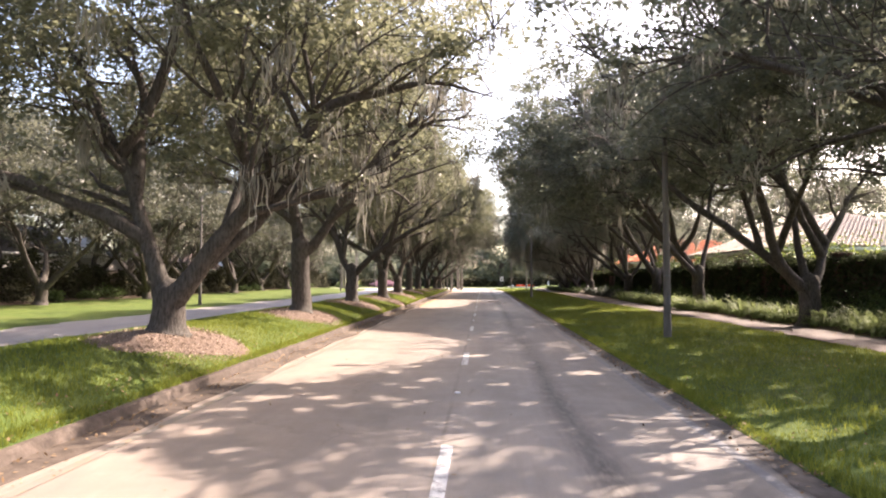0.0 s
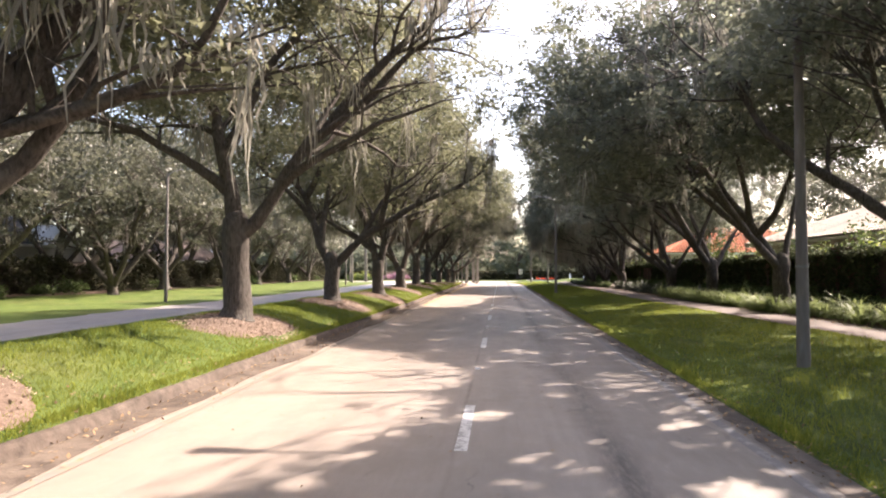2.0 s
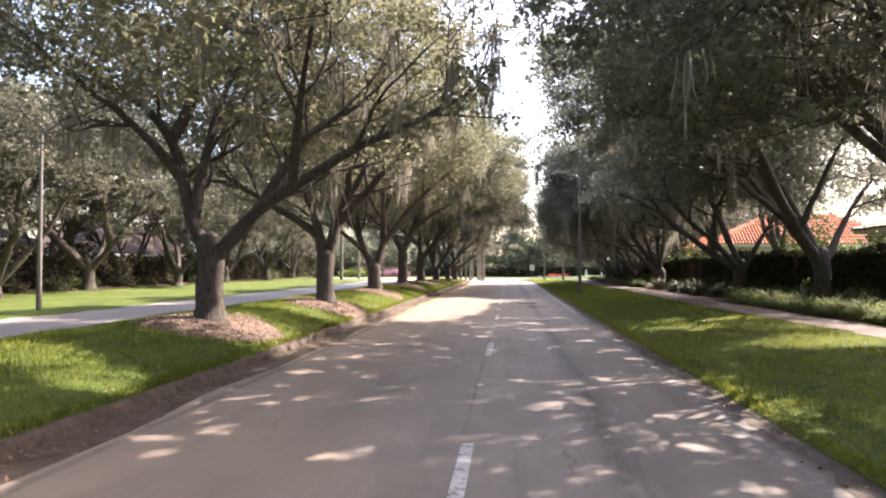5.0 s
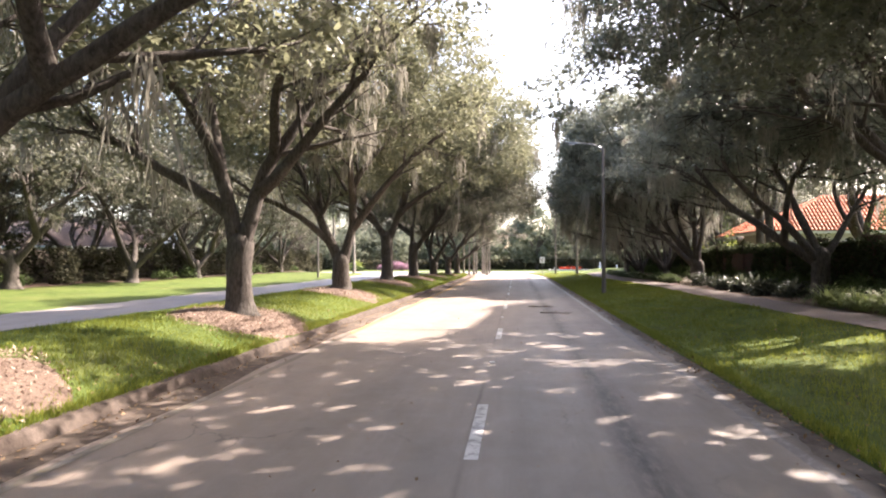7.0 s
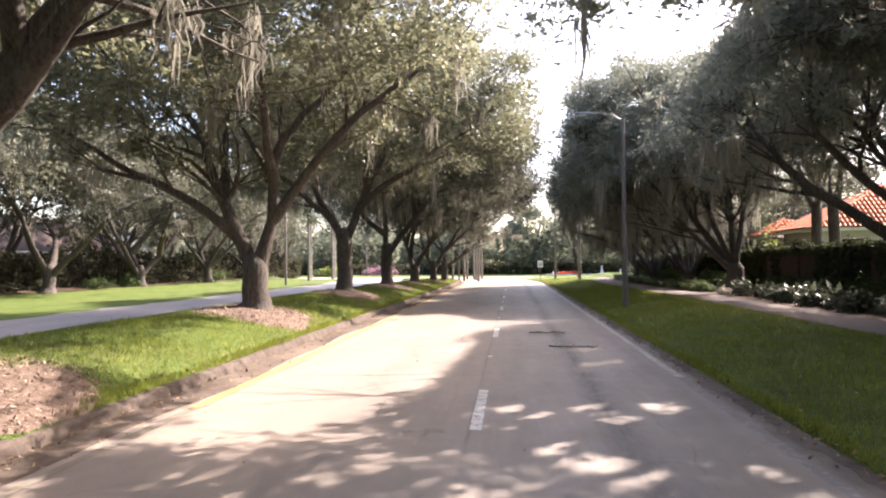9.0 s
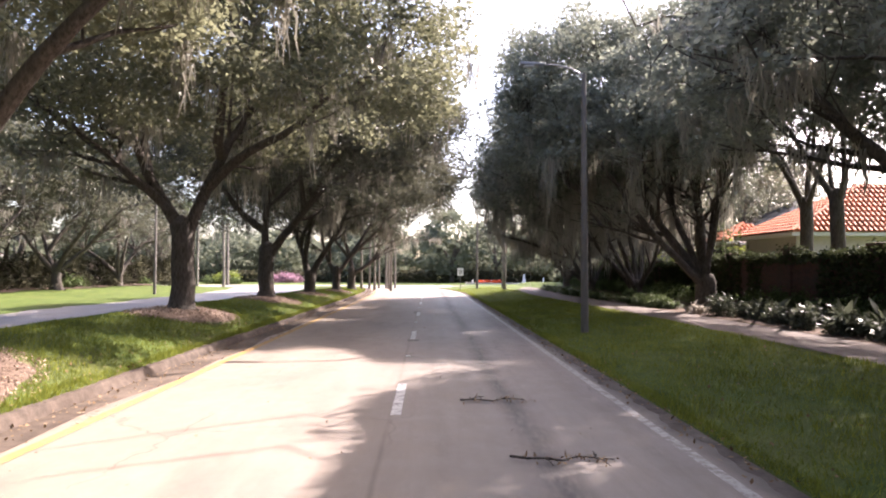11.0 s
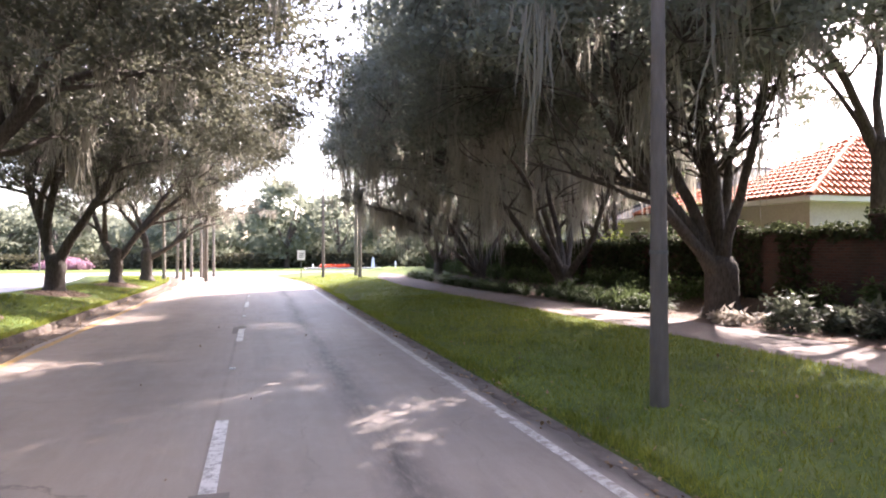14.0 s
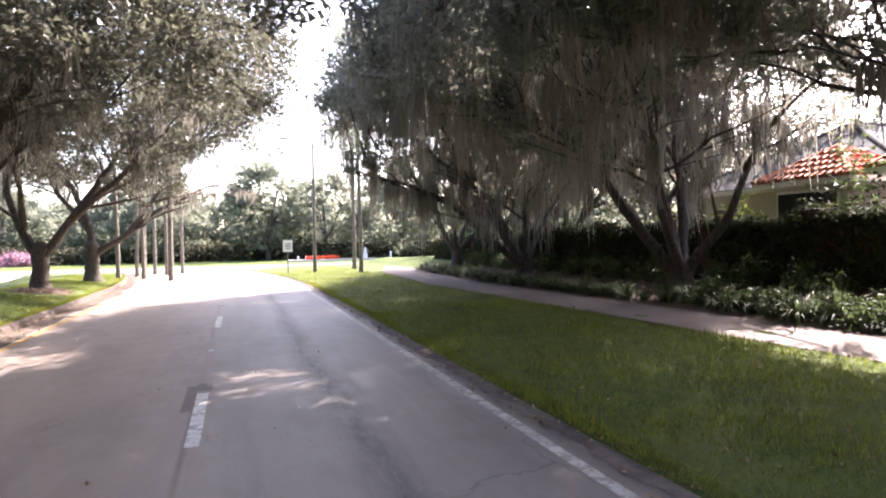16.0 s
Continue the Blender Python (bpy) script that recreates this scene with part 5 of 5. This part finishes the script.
tan_house = hip_house(16.8, 30.0, 36.0, 52.8, 3.8, 6.35, TAN_TILE, STUCCO, "house with a weathered tan tile roof", caps=(300, 60))
for y in (38, 43, 48):
    window(tan_house, 17.3, y, 1.8, 1.4, 1.2)


def gabled_house(x0, x1, y0, y1, e, r, gy, label, roof=DARK_SHINGLE):
    """A low house beyond the hedge with a white gable that faces the road."""
    h = hip_house(x0, x1, y0, y1, e, r, roof, STUCCO, label, tiles=False)
    for k in range(3):
        part("window", box(0.06, 1.5, 1.3, (x1 - 0.46, y0 + 4 + 5 * k, 1.4), 0.01), GLASS, h)
    bm = bmesh.new()
    for q in ((x1 + 0.3, gy - 2.4, e), (x1 + 0.3, gy + 2.4, e), (x1 + 0.3, gy, e + 2.0), (x1 - 4.5, gy - 2.4, e), (x1 - 4.5, gy + 2.4, e), (x1 - 4.5, gy, e + 2.0)):
        bm.verts.new(q)
    bm.verts.ensure_lookup_table()
    for q in ((0, 1, 2), (0, 2, 5, 3), (1, 4, 5, 2), (3, 5, 4), (0, 3, 4, 1)):
        bm.faces.new([bm.verts[i] for i in q])
    part("gable", bm, WHITE, h, "white-painted gable")
    return h


gabled_house(-52, -40, 22, 42, 3.4, 6.6, 38.0, "low house with a dark grey shingle roof behind the hedge")
gabled_house(-52, -40, 48, 70, 4.3, 7.3, 62.5, "low house with a dark shingle roof behind the hedge")
gabled_house(-55, -42, 82, 110, 3.4, 6.9, 104.0, "house with a weathered pinkish-brown roof behind the hedge", ROSE_SHINGLE)


# ---- hedge and timber fence beyond the opposite carriageway ----
fence = tagged(new("fence"), "dark timber fence half hidden by hedge", "fence", kind="structure")
for k in range(70):
    y = -30 + 2.4 * k
    solid("post", -35.08, -34.92, y - 0.08, y + 0.08, 0.2, 2.95, DARK_WOOD, fence, 0.01)
    solid("panel", -35.03, -34.97, y + 0.08, y + 2.32, 0.35, 2.8, DARK_WOOD, fence, 0.005)
hr = np.random.default_rng(33)
n = 40000
y = hr.uniform(-20, 138, n)
tallness = 3.05 + 0.5 * np.sin(y * 0.31) + 0.3 * np.sin(y * 0.83 + 1) + 0.2 * np.sin(y * 2.1)
z = 0.3 + hr.uniform(0, 1, n) ** 0.8 * tallness
c = np.stack([-34.2 + 0.4 * np.sin(y * 0.9) + 0.3 * np.sin(y * 2.3 + z) + hr.normal(size=n) * 0.2, y, z], 1)
hedge = tagged(put("hedge", cloud("hedge", c, 0.3, 0.17, HEDGE_LEAF, 34)), "tall overgrown hedge along the gardens", "hedge", kind="stuff")
for i in range(34):
    y = -8 + i * 4.1 + srng.uniform(-1, 1)
    shrub(-32.4 + srng.uniform(-0.5, 0.9), y, srng.uniform(0.8, 1.4), srng.uniform(0.7, 1.5), 800 + i, SHRUB if srng.random() < 0.5 else HEDGE_LEAF, (0.24, 0.12), 420, "shrub before the hedge", group="verge shrubs", stems=False)
for i in range(8):
    shrub(-20.6 - 0.62 * i + srng.uniform(-0.3, 0.3), 145.5 + srng.uniform(-0.8, 0.8), 1.1, srng.uniform(1.1, 1.7), 860 + i, PINK, (0.2, 0.14), 700, "bush covered in pink blossom on the lawn beyond the junction", group="pink bushes", stems=False)
for i in range(5):
    shrub(-26.5 - 0.9 * i + srng.uniform(-0.3, 0.3), 134.5 + srng.uniform(-0.7, 0.7), 1.3, srng.uniform(1.2, 1.9), 880 + i, LIME if i % 2 else SHRUB, (0.25, 0.13), 500, "bright green bush on the lawn beyond the junction", group="green bushes", stems=False)


strip_bed = put("hedge_bed", strip("hedge_bed", SOIL, lambda y: -31.2 + 0.5 * np.sin(y * 0.5) + 0.3 * np.sin(y * 1.3), -34.9, -30, 118, 0, 1.5, False, 4, over=0.03))
tagged(strip_bed, "bare leaf-strewn soil under the hedge", "planting bed", kind="structure")
# a leafy small tree and clipped shrubs just behind the wall
for i, (x, y, r, h, m) in enumerate(((16.5, 80.2, 1.2, 5.4, SHRUB), (15.3, 80.4, 0.8, 2.6, LIME), (16.0, 77.4, 0.9, 2.9, LIME), (15.6, 83.5, 1.1, 2.6, LIME), (15.4, 86.5, 1.2, 2.5, LIME), (15.9, 54.2, 1.3, 5.4, SHRUB), (15.9, 56.6, 1.3, 5.6, SHRUB))):
    shrub(x, y, r, h, 480 + i, m, (0.17, 0.09), 1100, "leafy garden tree rising over the wall", group="garden shrubs")


for i, (x, y) in enumerate(((15.2, 28.0), (15.5, 30.0), (15.1, 31.8), (15.4, 33.6), (15.2, 35.3))):
    shrub(x, y, 1.25, 3.7 + 0.25 * (i % 3), 490 + i, LIME if i % 2 else SHRUB, (0.16, 0.085), 1200, "tall sunlit garden shrub rising over the wall", group="garden shrubs")


# ---- mulch rings round the median oaks ----
def mulch_ring(x, y, rx, ry, seed):
    rng = np.random.default_rng(seed)
    root = tagged(new("mulch_ring"), "ring of red-brown bark mulch at the foot of an oak", "mulch", "mulch rings")
    root.location = (x, y, 0)
    k, rings = 40, 10
    vs, fs = [], []
    ph = rng.uniform(0, 6.28, 3)
    for r in range(rings + 1):
        u = r / rings
        for a in range(k):
            th = a / k * 2 * math.pi
            e = 1 + 0.13 * math.sin(2 * th + ph[0]) + 0.09 * math.sin(3 * th + ph[1]) + 0.05 * math.sin(7 * th + ph[2])
            px, py = math.cos(th) * rx * u * e, math.sin(th) * ry * u * e
            vs.append((px, py, at_ground(x + px, y + py) + 0.10 * (1 - u ** 2) + 0.015 - (0.06 if r == rings else 0)))
    for r in range(rings):
        for a in range(k):
            b = (a + 1) % k
            fs.append((r * k + a, r * k + b, (r + 1) * k + b, (r + 1) * k + a))
    put("mound", fill("mound", np.array(vs), np.array(fs), MULCH, True), root)
    n = 3600
    th, u = rng.uniform(0, 6.28, n), np.sqrt(rng.uniform(0.02, 1.16, n))
    px, py = np.cos(th) * rx * u, np.sin(th) * ry * u
    c = np.array([(a, b, at_ground(x + a, y + b) + 0.10 * max(0, 1 - q * q) + 0.025) for a, b, q in zip(px, py, u)])
    v, f = leaves(c, 0.08, 0.026, rng, 1.6)
    tagged(put("mulch_chip", fill("mulch_chip", v, f, CHIP), root), kind="stuff")


for i, (x, y, *_) in enumerate(MEDIAN[:9]):
    mulch_ring(x + 0.15, y - 0.2, 1.45 if i < 7 else 1.0, 2.1 if i < 7 else 1.2, 900 + i)


# ---- grass blades, litter ----
def turf(name, boxes_, density, seed, label, tall=0.075):
    rng = np.random.default_rng(seed)
    cs = []
    for x0, x1, y0, y1, dens in boxes_:
        n = int((x1 - x0) * (y1 - y0) * density * dens)
        x, y = rng.uniform(x0, x1, n), rng.uniform(y0, y1, n)
        ok = np.ones(n, bool)
        for mx, my, *_ in MEDIAN[:9]:
            ok &= ((x - mx - 0.15) / 1.4) ** 2 + ((y - my + 0.2) / 2.0) ** 2 > 1
        ok &= ~((x > path_near(y) - 0.02) & (x < 20))
        x, y = x[ok], y[ok]
        cs.append(np.stack([x + shift(y), y, height(x, y)], 1))
    c = np.concatenate(cs)
    n = len(c)
    th = rng.uniform(0, 6.28, n)
    side = np.stack([np.cos(th), np.sin(th), np.zeros(n)], 1) * 0.009
    lean = rng.normal(size=(n, 3)) * 0.035
    h = tall * rng.uniform(0.5, 1.4, n) * (1 + 0.4 * np.sin(c[:, 0] * 2.1) * np.sin(c[:, 1] * 1.3))
    tip = c + lean
    tip[:, 2] = c[:, 2] + h
    c[:, 2] -= 0.01
    v = np.stack([c - side, c + side, tip], 1).reshape(-1, 3)
    ob = put(name, fill(name, v, np.arange(3 * n).reshape(n, 3), BLADE))
    return tagged(ob, label, "grass", kind="stuff")


turf("verge_grass", [(3.5, 9.7, -2, 30, 1.0), (3.5, 9.7, 30, 60, 0.8), (3.5, 9.0, 60, 85, 1.0), (3.5, 8, 85, 112, 0.4), (3.46, 3.75, -2, 100, 3.0)], 290, 71, "short mown grass of the verge beside the footpath")
turf("median_grass", [(-8.8, -5.5, 0, 40, 1.0), (-8.8, -5.5, 40, 70, 0.8), (-8.8, -5.5, 70, 112, 0.5), (-5.62, -5.44, 0, 112, 4.0)], 330, 72, "sunlit mown grass on the median")


def litter(name, n, xs, ys, seed, label, size=(0.07, 0.045), mat=DRY_LEAF, z=None, power=1.0):
    rng = np.random.default_rng(seed)
    y = rng.uniform(*ys, n)
    x = xs[0] + (xs[1] - xs[0]) * rng.uniform(0, 1, n) ** power
    zz = np.full(n, z) if z is not None else height(x, y) + 0.03
    v, f = leaves(np.stack([x + shift(y), y, zz], 1), size[0], size[1], rng, 4.0)
    return tagged(put(name, fill(name, v, f, mat)), label, "leaf litter", kind="stuff")


litter("gutter_leaves", 3200, (-5.3, -4.5), (-4, 112), 81, "fallen brown leaves in the gutter", z=0.018, power=1.8)
litter("edge_leaves", 2600, (3.55, 3.05), (-4, 112), 82, "fallen brown leaves at the road edge", z=0.03, power=1.6)
litter("kerb_leaves", 1600, (-5.5, -6.1), (-4, 112), 83, "fallen leaves on the grass behind the kerb", power=1.5)
litter("bed_leaves", 5000, (11.0, 14.2), (10, 108), 84, "dry leaves on the mulch bed", (0.1, 0.06))
litter("verge_leaves", 1500, (3.6, 8.6), (0, 108), 85, "scattered dry leaves on the lawn")
litter("road_leaves", 420, (-4.4, 3.0), (0, 100), 86, "few dry leaves on the asphalt", (0.05, 0.035), z=0.012)


# ---- fallen branches on the road, reflective studs ----
def fallen_branch(x, y, length, turn, seed):
    rng = np.random.default_rng(seed)
    pieces = []
    pts = np.stack([np.linspace(-length / 2, length / 2, 7), rng.normal(size=7) * 0.05, 0.03 + np.abs(rng.normal(size=7)) * 0.02], 1)
    pieces.append(tube(pts, np.linspace(0.016, 0.006, 7), 5))
    for k in range(5):
        q = pts[rng.integers(1, 6)]
        e = q + np.array([rng.uniform(-0.1, 0.25), rng.choice([-1, 1]) * rng.uniform(0.1, 0.28), -0.005])
        pieces.append(tube([q, (q + e) / 2 + (0, 0, 0.02), e], [0.01, 0.008, 0.004], 4))
    v, f = joined(pieces)
    root = tagged(put("fallen_branch", fill("fallen_branch", v, f, BARK), None, "", pose(x, y, 0.0, 0, 0, turn)), "dead branch with moss lying on the asphalt", "branch", "fallen branches")
    lc = pts[rng.integers(1, 7, 60)] + rng.normal(size=(60, 3)) * (0.08, 0.06, 0.008)
    lv, lf = leaves(lc, 0.07, 0.03, rng, 3.0)
    put("leaves", fill("leaves", lv, lf, DRY_LEAF), root)


fallen_branch(1.0, 54.9, 1.0, 4, 1)
fallen_branch(1.43, 51.8, 1.1, -6, 2)
fallen_branch(5.8, 30.6, 0.9, 10, 3)
fallen_branch(5.2, 31.6, 0.7, -30, 4)
bm = box(0.1, 0.1, 0.022, (0, 0, 0), 0.008)
stud_mesh = bpy.data.meshes.new("road_stud")
bm.to_mesh(stud_mesh)
bm.free()
stud_mesh.materials.append(WHITE)
for k in range(-1, 10):
    tagged(put("road_stud", stud_mesh, None, "", pose(-0.47, 0.98 + 9.86 * k, 0.001)), "small white reflective road stud between lane dashes", "road stud", "road studs")


# ---- the junction: sign, flower beds, white monument ----
sign = tagged(new("road_sign"), "small white road sign on a dark post, seen far off", "road sign")
sign.matrix_basis = pose(3.3, 110.5, at_ground(3.3, 110.5) - 0.02)
part("post", box(0.07, 0.07, 2.0, (0, 0.03, -0.1), 0.01), POST, sign)
plate = part("plate", box(0.62, 0.02, 0.78, (0, -0.02, 1.45), 0.005), WHITE, sign)
for k in range(3):
    part("bar", box(0.4 - 0.06 * k, 0.006, 0.06, (0, -0.034, 1.95 - 0.15 * k)), POST, plate)
for i in range(11):
    x = 7.6 + i * 0.3
    shrub(x, 138.0 + 0.35 * math.sin(i * 1.7), 0.36, 0.34, 930 + i, RED, (0.14, 0.1), 150, "orange-red flowers in the raised bed at the junction", z=0.2, group="red flowers", stems=False)
bed_root = tagged(new("flower_bed"), "long raised flower bed with a pale stone rim", "flower bed")
bed_root.location = (10.25, 138.0, 0.02)
part("soil", box(9.3, 2.3, 0.18, (0, 0, -0.02)), SOIL, bed_root)
for dy in (-1.25, 1.25):
    part("rim", box(9.6, 0.2, 0.22, (0, dy, -0.02), 0.02), STUCCO, bed_root, "pale stone rim")
for dx in (-4.7, 4.7):
    part("rim", box(0.2, 2.3, 0.22, (dx, 0, -0.02), 0.02), STUCCO, bed_root, "pale stone rim")
mon = tagged(new("obelisk"), "white tapered monument at the far junction", "monument")
mon.location = (14.3, 140.2, 0.0)
part("base", box(0.7, 0.7, 0.2, (0, 0, 0), 0.03), WHITE, mon)
bm = box(0.5, 0.5, 1.25, (0, 0, 0.2), 0.02)
for v in bm.verts:
    if v.co.z > 0.9:
        v.co.x *= 0.3
        v.co.y *= 0.3
part("shaft", bm, WHITE, mon)
for x, y in ((6.6, 139.6), (7.5, 139.7), (8.2, 139.6), (9.4, 139.8), (16.8, 138.0)):
    st = tagged(new("bollard"), "short white bollard by the flower bed", "bollard", "white bollards")
    st.location = (x, y, 0.0)
    tall = 1.0 if x > 12 else 0.62
    v, f = tube([(0, 0, -0.1), (0, 0, tall - 0.1), (0, 0, tall)], [0.11, 0.1, 0.05], 8)
    put("post", fill("post", v, f, WHITE, True), st)
far_hedge_c = np.stack([hr.uniform(-60, 70, 30000), 150 + hr.normal(size=30000) * 1.2, hr.uniform(0.03, 1, 30000) ** 1.2 * 1.9], 1)
tagged(put("far_hedge", cloud("far_hedge", far_hedge_c, 0.5, 0.3, HEDGE_LEAF, 99)), "dark hedge closing the far side of the junction", "hedge", kind="stuff")
